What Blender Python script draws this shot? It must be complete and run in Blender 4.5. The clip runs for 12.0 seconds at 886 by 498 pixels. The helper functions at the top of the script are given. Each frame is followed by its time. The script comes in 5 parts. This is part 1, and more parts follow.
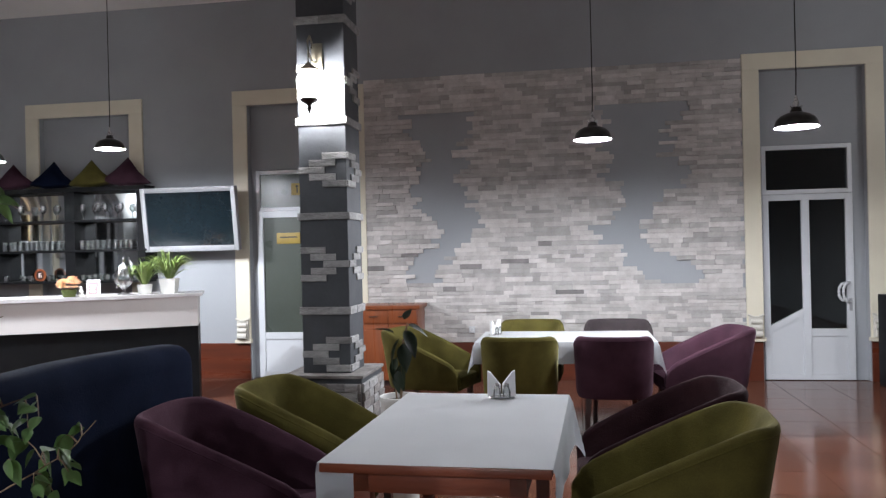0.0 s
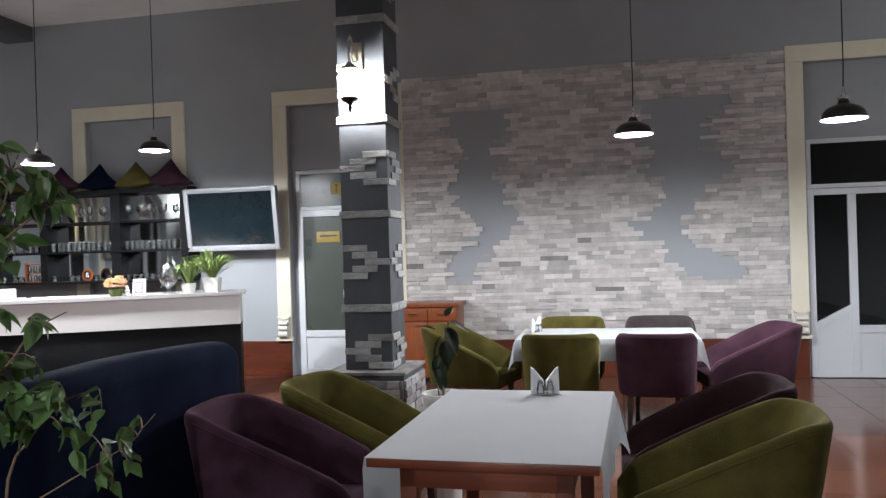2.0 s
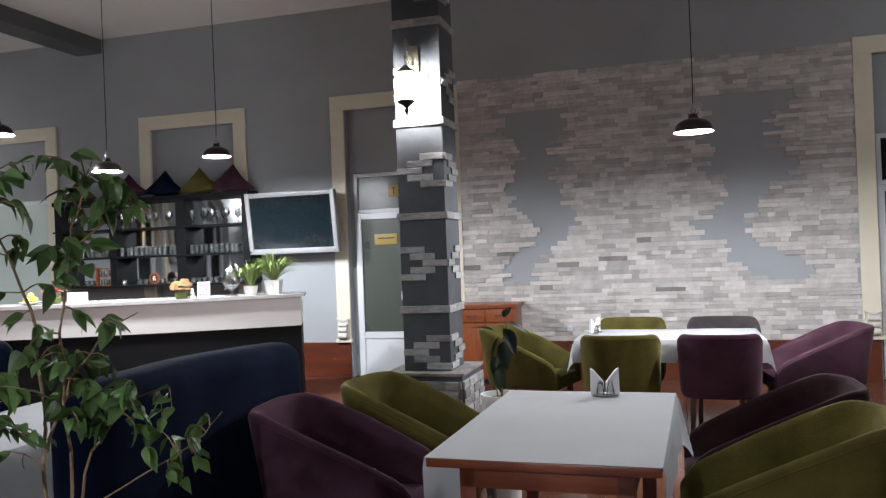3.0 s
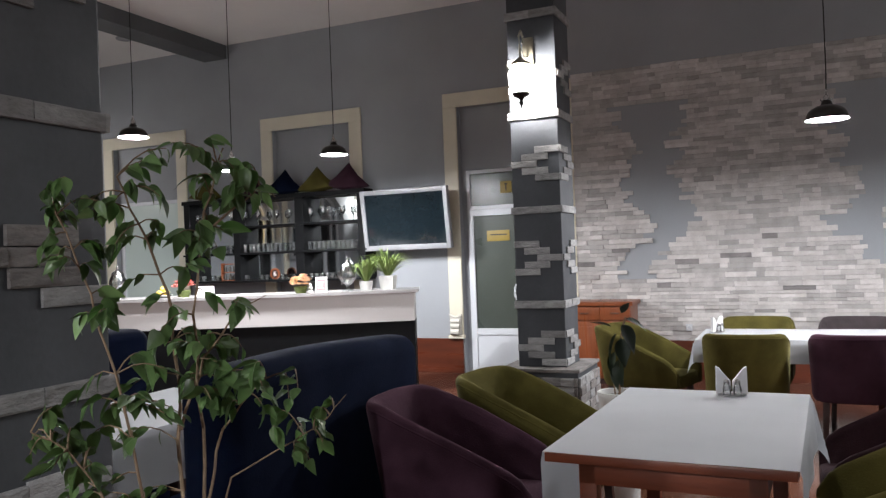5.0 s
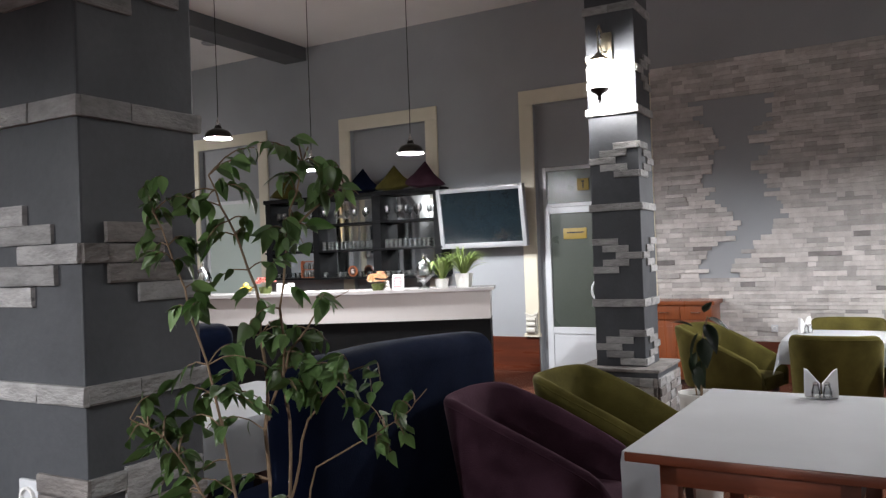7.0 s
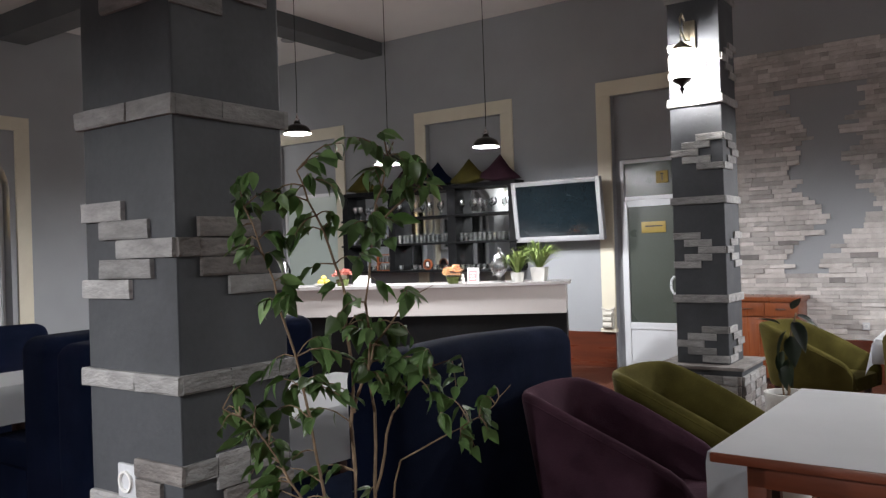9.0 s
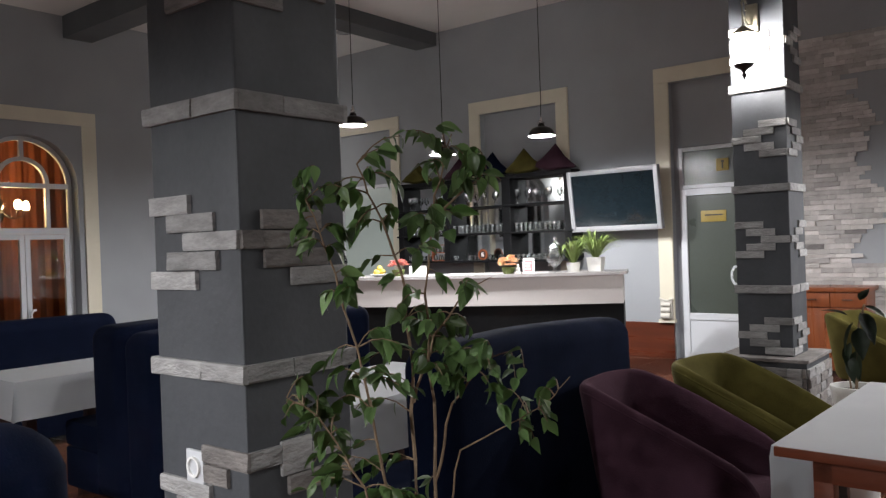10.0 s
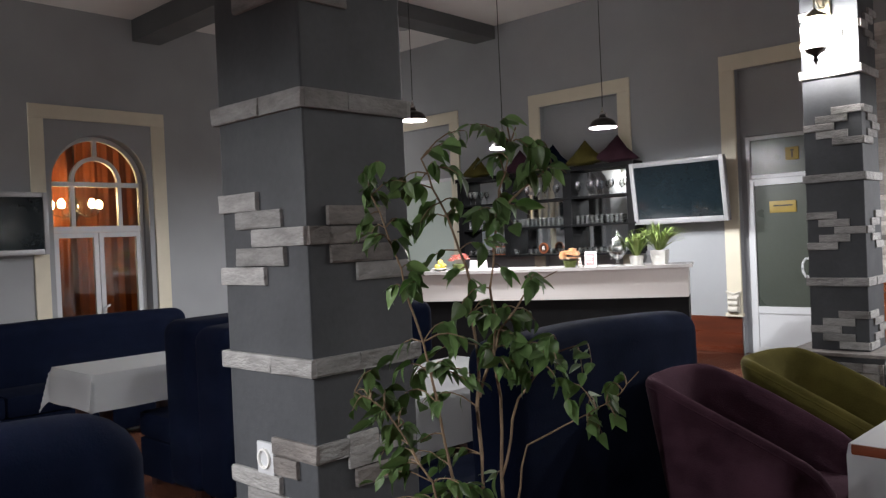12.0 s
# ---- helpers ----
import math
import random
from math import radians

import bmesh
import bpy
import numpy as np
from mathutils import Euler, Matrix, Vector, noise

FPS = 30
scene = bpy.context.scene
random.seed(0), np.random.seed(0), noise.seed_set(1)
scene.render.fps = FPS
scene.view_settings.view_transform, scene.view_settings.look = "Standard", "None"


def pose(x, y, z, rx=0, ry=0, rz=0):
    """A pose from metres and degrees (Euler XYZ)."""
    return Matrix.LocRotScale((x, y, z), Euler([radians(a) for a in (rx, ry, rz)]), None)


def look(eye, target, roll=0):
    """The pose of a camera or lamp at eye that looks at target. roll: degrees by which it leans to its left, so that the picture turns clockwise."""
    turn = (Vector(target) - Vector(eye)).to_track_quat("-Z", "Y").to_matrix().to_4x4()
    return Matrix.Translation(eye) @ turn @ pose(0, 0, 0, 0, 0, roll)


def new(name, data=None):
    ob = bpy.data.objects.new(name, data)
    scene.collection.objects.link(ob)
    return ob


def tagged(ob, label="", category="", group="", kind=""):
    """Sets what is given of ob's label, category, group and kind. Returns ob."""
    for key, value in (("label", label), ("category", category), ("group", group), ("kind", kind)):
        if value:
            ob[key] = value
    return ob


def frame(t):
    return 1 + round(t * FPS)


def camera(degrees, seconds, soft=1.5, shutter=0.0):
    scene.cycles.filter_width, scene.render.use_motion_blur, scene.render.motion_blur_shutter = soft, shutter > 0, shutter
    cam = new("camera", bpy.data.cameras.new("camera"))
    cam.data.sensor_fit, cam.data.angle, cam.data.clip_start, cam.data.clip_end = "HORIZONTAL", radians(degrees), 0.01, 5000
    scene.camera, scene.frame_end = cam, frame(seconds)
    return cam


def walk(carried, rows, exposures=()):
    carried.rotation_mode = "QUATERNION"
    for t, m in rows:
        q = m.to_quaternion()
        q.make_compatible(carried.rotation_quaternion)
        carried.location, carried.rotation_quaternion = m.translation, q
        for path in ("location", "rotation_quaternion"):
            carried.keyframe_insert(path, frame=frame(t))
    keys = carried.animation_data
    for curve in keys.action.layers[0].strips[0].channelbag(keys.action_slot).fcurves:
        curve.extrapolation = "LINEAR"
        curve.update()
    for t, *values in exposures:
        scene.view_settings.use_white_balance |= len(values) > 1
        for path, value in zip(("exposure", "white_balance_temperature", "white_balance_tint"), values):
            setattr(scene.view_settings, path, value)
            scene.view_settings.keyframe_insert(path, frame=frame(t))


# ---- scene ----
cam = camera(58.5, 12.0, soft=1.35)
# seconds, eye, target, roll
PATH = [
    (0, (-0.037, -0.026, 1.485), (-0.365, 1.947, 1.486), -1.3),
    (0.5, (-0.039, -0.026, 1.485), (-0.363, 1.948, 1.486), -1.4),
    (1, (-0.047, -0.027, 1.485), (-0.38, 1.945, 1.481), -1.4),
    (1.5, (-0.057, -0.031, 1.486), (-0.417, 1.936, 1.48), -1.6),
    (2, (-0.064, -0.038, 1.479), (-0.482, 1.918, 1.478), -1.7),
    (2.5, (-0.065, -0.047, 1.476), (-0.547, 1.894, 1.486), -1.9),
    (3, (-0.065, -0.047, 1.476), (-0.622, 1.874, 1.484), -2.2),
    (3.5, (-0.07, -0.049, 1.472), (-0.702, 1.848, 1.479), -2.4),
    (5.5, (-0.105, -0.019, 1.443), (-0.973, 1.782, 1.46), -2.0),
    (6, (-0.1, -0.03, 1.442), (-1.012, 1.75, 1.459), -2.0),
    (6.5, (-0.102, -0.038, 1.443), (-1.049, 1.724, 1.461), -2.0),
    (7, (-0.107, -0.037, 1.444), (-1.094, 1.703, 1.462), -2.0),
    (9, (-0.13, -0.044, 1.448), (-1.273, 1.597, 1.455), -1.8),
    (9.5, (-0.136, -0.046, 1.448), (-1.346, 1.547, 1.439), -2.0),
    (10, (-0.134, -0.054, 1.452), (-1.387, 1.504, 1.438), -2.0),
    (10.5, (-0.137, -0.055, 1.452), (-1.43, 1.471, 1.434), -2.2),
    (11, (-0.139, -0.057, 1.453), (-1.46, 1.444, 1.435), -2.4),
    (11.5, (-0.143, -0.058, 1.454), (-1.488, 1.421, 1.432), -2.4),
    (12, (-0.144, -0.059, 1.453), (-1.512, 1.401, 1.43), -2.5),
]
EXPO = 0.0
walk(cam, [(t, look(eye, target, roll)) for t, eye, target, roll in PATH], [(0.0, EXPO, 6200, 12.5), (1.5, EXPO - 0.04, 6250, 11), (2.5, EXPO - 0.04, 6300, 11), (3.5, EXPO - 0.04, 6350, 12.5), (7.0, EXPO - 0.14, 6550, 13), (9.0, EXPO - 0.22, 6600, 13), (12.0, EXPO - 0.22, 6650, 13)])

# ---- light strengths ----
PENDANT_W, LANTERN_W, CHANDELIER_W = 190.0, 84.0, 70.0
LAMP_COLOUR = (0.96, 0.98, 1.0)

world = bpy.data.worlds.new("night")
scene.world = world
world.use_nodes = True
world.node_tree.nodes["Background"].inputs[0].default_value = (0.02, 0.025, 0.035, 1)
world.node_tree.nodes["Background"].inputs[1].default_value = 0.3


# ---- materials ----
def mat(name, c1, c2=None, rough=0.6, scale=4.0, fine=60.0, bump=0.15, metal=0.0, sheen=0.0, rnd=0.0, stretch=(1, 1, 1),
        spec=0.5, gloss_var=0.12, island=False):
    """A surface with two scales of variation, in metres; rnd varies piece by piece."""
    m = bpy.data.materials.new(name)
    m.use_nodes = True
    nt = m.node_tree
    b = nt.nodes["Principled BSDF"]
    c2 = c2 or tuple(v * 0.8 for v in c1)
    geo = nt.nodes.new("ShaderNodeNewGeometry")
    mp = nt.nodes.new("ShaderNodeMapping")
    mp.inputs["Scale"].default_value = stretch
    nt.links.new(geo.outputs["Position"], mp.inputs["Vector"])
    n1, n2 = nt.nodes.new("ShaderNodeTexNoise"), nt.nodes.new("ShaderNodeTexNoise")
    n1.inputs["Scale"].default_value, n1.inputs["Detail"].default_value = scale, 5
    n2.inputs["Scale"].default_value, n2.inputs["Detail"].default_value = fine, 4
    for n in (n1, n2):
        nt.links.new(mp.outputs["Vector"], n.inputs["Vector"])
    add = nt.nodes.new("ShaderNodeMath")
    add.operation = "MULTIPLY_ADD"
    nt.links.new(n2.outputs["Fac"], add.inputs[0])
    add.inputs[1].default_value = 0.4
    nt.links.new(n1.outputs["Fac"], add.inputs[2])
    ramp = nt.nodes.new("ShaderNodeMapRange")
    ramp.inputs["From Min"].default_value, ramp.inputs["From Max"].default_value = 0.45, 0.95
    nt.links.new(add.outputs[0], ramp.inputs["Value"])
    mix = nt.nodes.new("ShaderNodeMix")
    mix.data_type = "RGBA"
    mix.inputs["A"].default_value, mix.inputs["B"].default_value = (*c1, 1), (*c2, 1)
    nt.links.new(ramp.outputs["Result"], mix.inputs["Factor"])
    out = mix.outputs["Result"]
    if rnd:
        if island:
            src = geo.outputs["Random Per Island"]
        else:
            src = nt.nodes.new("ShaderNodeObjectInfo").outputs["Random"]
        r = nt.nodes.new("ShaderNodeMapRange")
        r.inputs["To Min"].default_value, r.inputs["To Max"].default_value = 1 - rnd, 1 + rnd * 0.35
        nt.links.new(src, r.inputs["Value"])
        hsv = nt.nodes.new("ShaderNodeHueSaturation")
        nt.links.new(out, hsv.inputs["Color"])
        nt.links.new(r.outputs["Result"], hsv.inputs["Value"])
        out = hsv.outputs["Color"]
    nt.links.new(out, b.inputs["Base Color"])
    rr = nt.nodes.new("ShaderNodeMapRange")
    rr.inputs["To Min"].default_value, rr.inputs["To Max"].default_value = max(rough - gloss_var, 0.02), min(rough + gloss_var, 1)
    nt.links.new(n1.outputs["Fac"], rr.inputs["Value"])
    nt.links.new(rr.outputs["Result"], b.inputs["Roughness"])
    b.inputs["Metallic"].default_value = metal
    b.inputs["Specular IOR Level"].default_value = spec
    if sheen:
        b.inputs["Sheen Weight"].default_value = sheen
        b.inputs["Sheen Roughness"].default_value = 0.35
        b.inputs["Sheen Tint"].default_value = (*[min(1, v * 3 + 0.1) for v in c1], 1)
    if bump:
        bp = nt.nodes.new("ShaderNodeBump")
        bp.inputs["Strength"].default_value, bp.inputs["Distance"].default_value = bump, 0.01
        nt.links.new(add.outputs[0], bp.inputs["Height"])
        nt.links.new(bp.outputs["Normal"], b.inputs["Normal"])
    return m


def glow(name, colour, strength):
    m = bpy.data.materials.new(name)
    m.use_nodes = True
    b = m.node_tree.nodes["Principled BSDF"]
    b.inputs["Base Color"].default_value = (*colour, 1)
    b.inputs["Emission Color"].default_value = (*colour, 1)
    b.inputs["Emission Strength"].default_value = strength
    return m


def glass(name, colour=(0.95, 0.98, 0.97), rough=0.02, mixin=0.0):
    """Clear thin glass: mostly see-through, with a mirror-like coat."""
    m = bpy.data.materials.new(name)
    m.use_nodes = True
    nt = m.node_tree
    nt.nodes.remove(nt.nodes["Principled BSDF"])
    tr, gl = nt.nodes.new("ShaderNodeBsdfTransparent"), nt.nodes.new("ShaderNodeBsdfGlossy")
    tr.inputs["Color"].default_value = (*colour, 1)
    gl.inputs["Roughness"].default_value = rough
    fr = nt.nodes.new("ShaderNodeFresnel")
    fr.inputs["IOR"].default_value = 1.5
    ad = nt.nodes.new("ShaderNodeMath")
    ad.operation = "ADD"
    ad.inputs[1].default_value = mixin
    nt.links.new(fr.outputs["Fac"], ad.inputs[0])
    mx = nt.nodes.new("ShaderNodeMixShader")
    nt.links.new(ad.outputs[0], mx.inputs["Fac"])
    nt.links.new(tr.outputs[0], mx.inputs[1])
    nt.links.new(gl.outputs[0], mx.inputs[2])
    nt.links.new(mx.outputs[0], nt.nodes["Material Output"].inputs["Surface"])
    return m


WALL = mat("wall_paint", (0.325, 0.342, 0.36), (0.285, 0.30, 0.316), 0.75, 1.5, 90, 0.08)
CEIL = mat("ceiling_paint", (0.74, 0.73, 0.71), (0.68, 0.67, 0.66), 0.85, 1.2, 70, 0.06)
BEAM = mat("beam_paint", (0.09, 0.095, 0.10), (0.075, 0.08, 0.085), 0.7, 2, 60, 0.1)
COLUMN = mat("column_paint", (0.060, 0.065, 0.073), (0.040, 0.044, 0.050), 0.6, 5, 60, 0.2)
CREAM = mat("cream_trim", (0.68, 0.64, 0.51), (0.61, 0.57, 0.46), 0.55, 3, 80, 0.08)
PLASTER = mat("plaster", (0.62, 0.60, 0.54), (0.48, 0.46, 0.41), 0.7, 14, 70, 0.3)
DADO = mat("dado_wood", (0.12, 0.030, 0.014), (0.070, 0.018, 0.009), 0.3, 3, 30, 0.1, stretch=(0.4, 1, 5))
STONE = mat("split_stone", (0.62, 0.595, 0.575), (0.46, 0.435, 0.415), 0.85, 11, 60, 0.8, rnd=0.36)
STONE_RUN = mat("split_stone_run", (0.62, 0.595, 0.575), (0.46, 0.435, 0.415), 0.85, 11, 60, 0.8, rnd=0.36, island=True)
DARK_STONE = mat("dark_split_stone", (0.29, 0.275, 0.265), (0.19, 0.18, 0.175), 0.85, 11, 60, 0.8, rnd=0.3)
SLATE = mat("white_slate", (0.42, 0.415, 0.41), (0.25, 0.25, 0.245), 0.8, 16, 60, 1.0, rnd=0.35, stretch=(1, 1, 2.5))
DARK_SLATE = mat("grey_slate", (0.26, 0.24, 0.225), (0.14, 0.13, 0.125), 0.8, 16, 60, 1.0, rnd=0.3, stretch=(1, 1, 2.5))
TILE = mat("floor_tile", (0.125, 0.052, 0.033), (0.085, 0.034, 0.021), 0.15, 2.2, 35, 0.03, rnd=0.22, gloss_var=0.06)
GROUT = mat("grout", (0.13, 0.065, 0.045), None, 0.8, 6, 60, 0.1)
PVC = mat("white_pvc", (0.58, 0.60, 0.625), (0.54, 0.56, 0.585), 0.35, 2, 60, 0.02)
PURPLE = mat("purple_velvet", (0.049, 0.022, 0.033), (0.025, 0.011, 0.017), 0.95, 6, 190, 0.4, sheen=0.45, spec=0.06)
OLIVE = mat("olive_velvet", (0.088, 0.075, 0.020), (0.042, 0.036, 0.010), 0.95, 6, 190, 0.4, sheen=0.34, spec=0.06)
MAUVE = mat("mauve_velvet", (0.046, 0.037, 0.039), (0.024, 0.019, 0.020), 0.95, 6, 190, 0.4, sheen=0.34, spec=0.06)
MAROON = mat("maroon_velvet", (0.0230, 0.0098, 0.0115), (0.0104, 0.0044, 0.0056), 0.95, 6, 190, 0.4, sheen=0.34, spec=0.06)
NAVY = mat("navy_velvet", (0.0034, 0.0060, 0.0170), (0.0022, 0.0040, 0.0115), 0.95, 7, 150, 0.3, sheen=0.03, spec=0.04)
CLOTH = mat("white_cloth", (0.66, 0.68, 0.70), (0.61, 0.63, 0.65), 0.9, 3, 220, 0.12)
LEG = mat("dark_leg_wood", (0.030, 0.010, 0.007), (0.018, 0.007, 0.005), 0.4, 10, 60, 0.1, stretch=(1, 1, 0.2))
TABLE_WOOD = mat("red_table_wood", (0.20, 0.050, 0.020), (0.13, 0.032, 0.013), 0.35, 6, 40, 0.1, stretch=(0.3, 3, 3))
CHERRY = mat("cherry_wood", (0.24, 0.070, 0.024), (0.16, 0.042, 0.014), 0.3, 5, 40, 0.1, stretch=(4, 1, 0.3))
BLACK = mat("black_paint", (0.0065, 0.0067, 0.0074), (0.0085, 0.0088, 0.0094), 0.5, 5, 60, 0.03, spec=0.06)
OLD_GOLD = mat("aged_gold", (0.30, 0.27, 0.20), (0.20, 0.18, 0.13), 0.45, 20, 90, 0.15, metal=0.4)
BRONZE = mat("dark_bronze", (0.045, 0.043, 0.040), (0.028, 0.027, 0.026), 0.35, 20, 90, 0.1, metal=0.85)
SILVER = mat("silver_plastic", (0.34, 0.345, 0.36), (0.30, 0.305, 0.32), 0.4, 4, 60, 0.03, metal=0.2)
STEEL = mat("bright_steel", (0.72, 0.72, 0.72), None, 0.2, 10, 90, 0.02, metal=1.0)
SCREEN = mat("dark_screen", (0.008, 0.014, 0.018), (0.010, 0.016, 0.020), 0.12, 2, 50, 0.0, gloss_var=0.03)
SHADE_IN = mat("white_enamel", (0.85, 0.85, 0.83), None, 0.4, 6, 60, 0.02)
FASCIA = mat("counter_fascia", (0.60, 0.575, 0.56), (0.55, 0.53, 0.515), 0.45, 2, 60, 0.04)
COUNTER_TOP = mat("counter_stone", (0.50, 0.48, 0.47), (0.40, 0.385, 0.38), 0.25, 14, 120, 0.03)
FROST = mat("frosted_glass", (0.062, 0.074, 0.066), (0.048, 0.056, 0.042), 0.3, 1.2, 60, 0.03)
PALE_FROST = mat("pale_frosted_glass", (0.50, 0.58, 0.54), (0.44, 0.52, 0.49), 0.35, 1.0, 60, 0.03)
YELLOW = mat("yellow_sign", (0.30, 0.21, 0.03), (0.25, 0.17, 0.025), 0.5, 6, 60, 0.02)
INK = mat("dark_ink", (0.02, 0.02, 0.02), None, 0.6, 6, 60, 0.0)
LEAF = mat("ficus_leaf", (0.165, 0.275, 0.095), (0.115, 0.21, 0.07), 0.36, 8, 60, 0.1, rnd=0.5)
FERN = mat("fern_leaf", (0.25, 0.33, 0.095), (0.15, 0.23, 0.06), 0.5, 14, 60, 0.1, rnd=0.4, island=True)
RUBBER_LEAF = mat("rubber_plant_leaf", (0.012, 0.026, 0.012), (0.020, 0.034, 0.016), 0.45, 9, 60, 0.05)
BARK = mat("bark", (0.22, 0.15, 0.09), (0.14, 0.095, 0.06), 0.85, 25, 120, 0.5)
SOIL = mat("soil", (0.03, 0.022, 0.016), None, 0.95, 30, 120, 0.8)
POT_WHITE = mat("white_ceramic", (0.70, 0.70, 0.67), (0.64, 0.64, 0.61), 0.3, 6, 60, 0.03)
PAPER = mat("white_paper", (0.78, 0.78, 0.78), (0.72, 0.72, 0.73), 0.8, 20, 120, 0.06)
PINK = mat("pink_print", (0.62, 0.22, 0.22), (0.55, 0.16, 0.17), 0.6, 30, 90, 0.05)
PETAL = mat("orange_petal", (0.78, 0.46, 0.20), (0.80, 0.58, 0.44), 0.6, 30, 90, 0.1, rnd=0.35, island=True)
PETAL_PINK = mat("pink_petal", (0.72, 0.33, 0.28), (0.66, 0.20, 0.17), 0.6, 30, 90, 0.1, rnd=0.35, island=True)
BASKET = mat("green_basket", (0.10, 0.13, 0.03), (0.07, 0.09, 0.02), 0.8, 40, 120, 0.4)
LEMON = mat("lemon_skin", (0.70, 0.52, 0.10), (0.62, 0.45, 0.08), 0.5, 20, 120, 0.2)
CURTAIN = mat("orange_curtain", (0.36, 0.10, 0.030), (0.24, 0.062, 0.018), 0.85, 4, 90, 0.1)
# dark colour stands in for the lack of light behind the door glass
DARK_ROOM = mat("dim_room_dark", (0.05, 0.05, 0.055), None, 0.8, 2, 50, 0.05)
DOOR_GLASS = glass("door_glass", (0.75, 0.8, 0.8), 0.02, 0.04)
TUMBLER = glass("drinking_glass", (0.97, 0.99, 0.99), 0.14, 0.17)
MIRROR = mat("mirror", (0.80, 0.84, 0.85), (0.78, 0.82, 0.83), 0.03, 1, 20, 0.0, metal=1.0, gloss_var=0.01)
BULB = glow("lit_bulb", (1.0, 0.98, 0.95), 22.0)
LANTERN_GLASS = glow("lit_lantern_glass", (1.0, 0.98, 0.95), 16.0)
WARM_BULB = glow("warm_bulb", (1.0, 0.66, 0.30), 60.0)


# ---- mesh helpers ----
def box(bm, lo, hi, bevel=0.0, m=None, segs=2):
    """An axis-aligned box from corner to corner, with softened edges, then moved by m."""
    lo, hi = Vector(lo), Vector(hi)
    r = bmesh.ops.create_cube(bm, size=1.0)
    vs = r["verts"]
    for v in vs:
        v.co = Vector([(lo[i] + hi[i]) / 2 + v.co[i] * (hi[i] - lo[i]) for i in range(3)])
    if bevel:
        es = list({e for v in vs for e in v.link_edges})
        rb = bmesh.ops.bevel(bm, geom=es, offset=bevel, segments=segs, affect="EDGES", profile=0.6 if segs == 2 else 0.5)
        vs = list(set(rb["verts"]) | {v for v in vs if v.is_valid})
    if m is not None:
        for v in vs:
            v.co = m @ v.co
    return vs


def lathe(bm, prof, segs=20, m=None, cap=False):
    """Turns (radius, height) points round the z axis."""
    rings = []
    for r, z in prof:
        ring = []
        for i in range(segs):
            a = 2 * math.pi * i / segs
            co = Vector((r * math.cos(a), r * math.sin(a), z))
            ring.append(bm.verts.new(m @ co if m is not None else co))
        rings.append(ring)
    for a, b in zip(rings, rings[1:]):
        for i in range(segs):
            bm.faces.new((a[i], a[(i + 1) % segs], b[(i + 1) % segs], b[i]))
    if cap:
        bm.faces.new(rings[0][::-1])
        bm.faces.new(rings[-1])
    return rings


def tube(bm, pts, r0, r1=None, segs=7):
    """A round rod through points, tapering from r0 to r1."""
    r1 = r0 if r1 is None else r1
    pts = [Vector(p) for p in pts]
    rings = []
    for i, p in enumerate(pts):
        d = (pts[min(i + 1, len(pts) - 1)] - pts[max(i - 1, 0)]).normalized()
        q = d.to_track_quat("Z", "Y").to_matrix()
        r = r0 + (r1 - r0) * i / max(1, len(pts) - 1)
        rings.append([bm.verts.new(p + q @ Vector((r * math.cos(2 * math.pi * k / segs), r * math.sin(2 * math.pi * k / segs), 0))) for k in range(segs)])
    for a, b in zip(rings, rings[1:]):
        for k in range(segs):
            bm.faces.new((a[k], a[(k + 1) % segs], b[(k + 1) % segs], b[k]))
    bm.faces.new(rings[0][::-1])
    bm.faces.new(rings[-1])


def mesh_of(name, bm, material, smooth=False):
    me = bpy.data.meshes.new(name)
    bmesh.ops.recalc_face_normals(bm, faces=bm.faces)
    bm.to_mesh(me)
    bm.free()
    me.materials.append(material)
    if smooth:
        me.polygons.foreach_set("use_smooth", [True] * len(me.polygons))
        me.set_sharp_from_angle(angle=radians(42))
    return me


def part(name, bm, material, parent, label="", smooth=True):
    ob = new(name, mesh_of(name, bm, material, smooth))
    ob.parent = parent
    return tagged(ob, label)


def piece(name, me, parent, m):
    ob = new(name, me)
    ob.parent = parent
    ob.matrix_basis = m
    return ob


def solid(name, bm, material, label="", category="", kind="structure", smooth=False):
    ob = new(name, mesh_of(name, bm, material, smooth))
    return tagged(ob, label, category, "", kind)


def thing(name, m, label, category, group=""):
    ob = new(name)
    ob.empty_display_size = 0.1
    ob.matrix_basis = m
    return tagged(ob, label, category, group)


def boxes(*items, bevel=0.0):
    bm = bmesh.new()
    for lo, hi in items:
        box(bm, lo, hi, bevel)
    return bm


def point_light(name, at, watts, colour=LAMP_COLOUR, radius=0.035):
    la = bpy.data.lights.new(name, "POINT")
    la.energy, la.color, la.shadow_soft_size = watts, colour, radius
    ob = new(name, la)
    ob.location = at
    return ob
# ---- the room ----
YW, XL, XR, YS, ZC = 8.88, -10.1, 4.6, -3.6, 4.50
RECESS = 0.09
# recesses in the long wall: x0, x1, top
NICHES = [(-9.50, -8.26, 3.215), (-6.58, -5.36, 3.22), (-3.845, -2.58, 3.245), (1.94, 3.00, 3.325)]

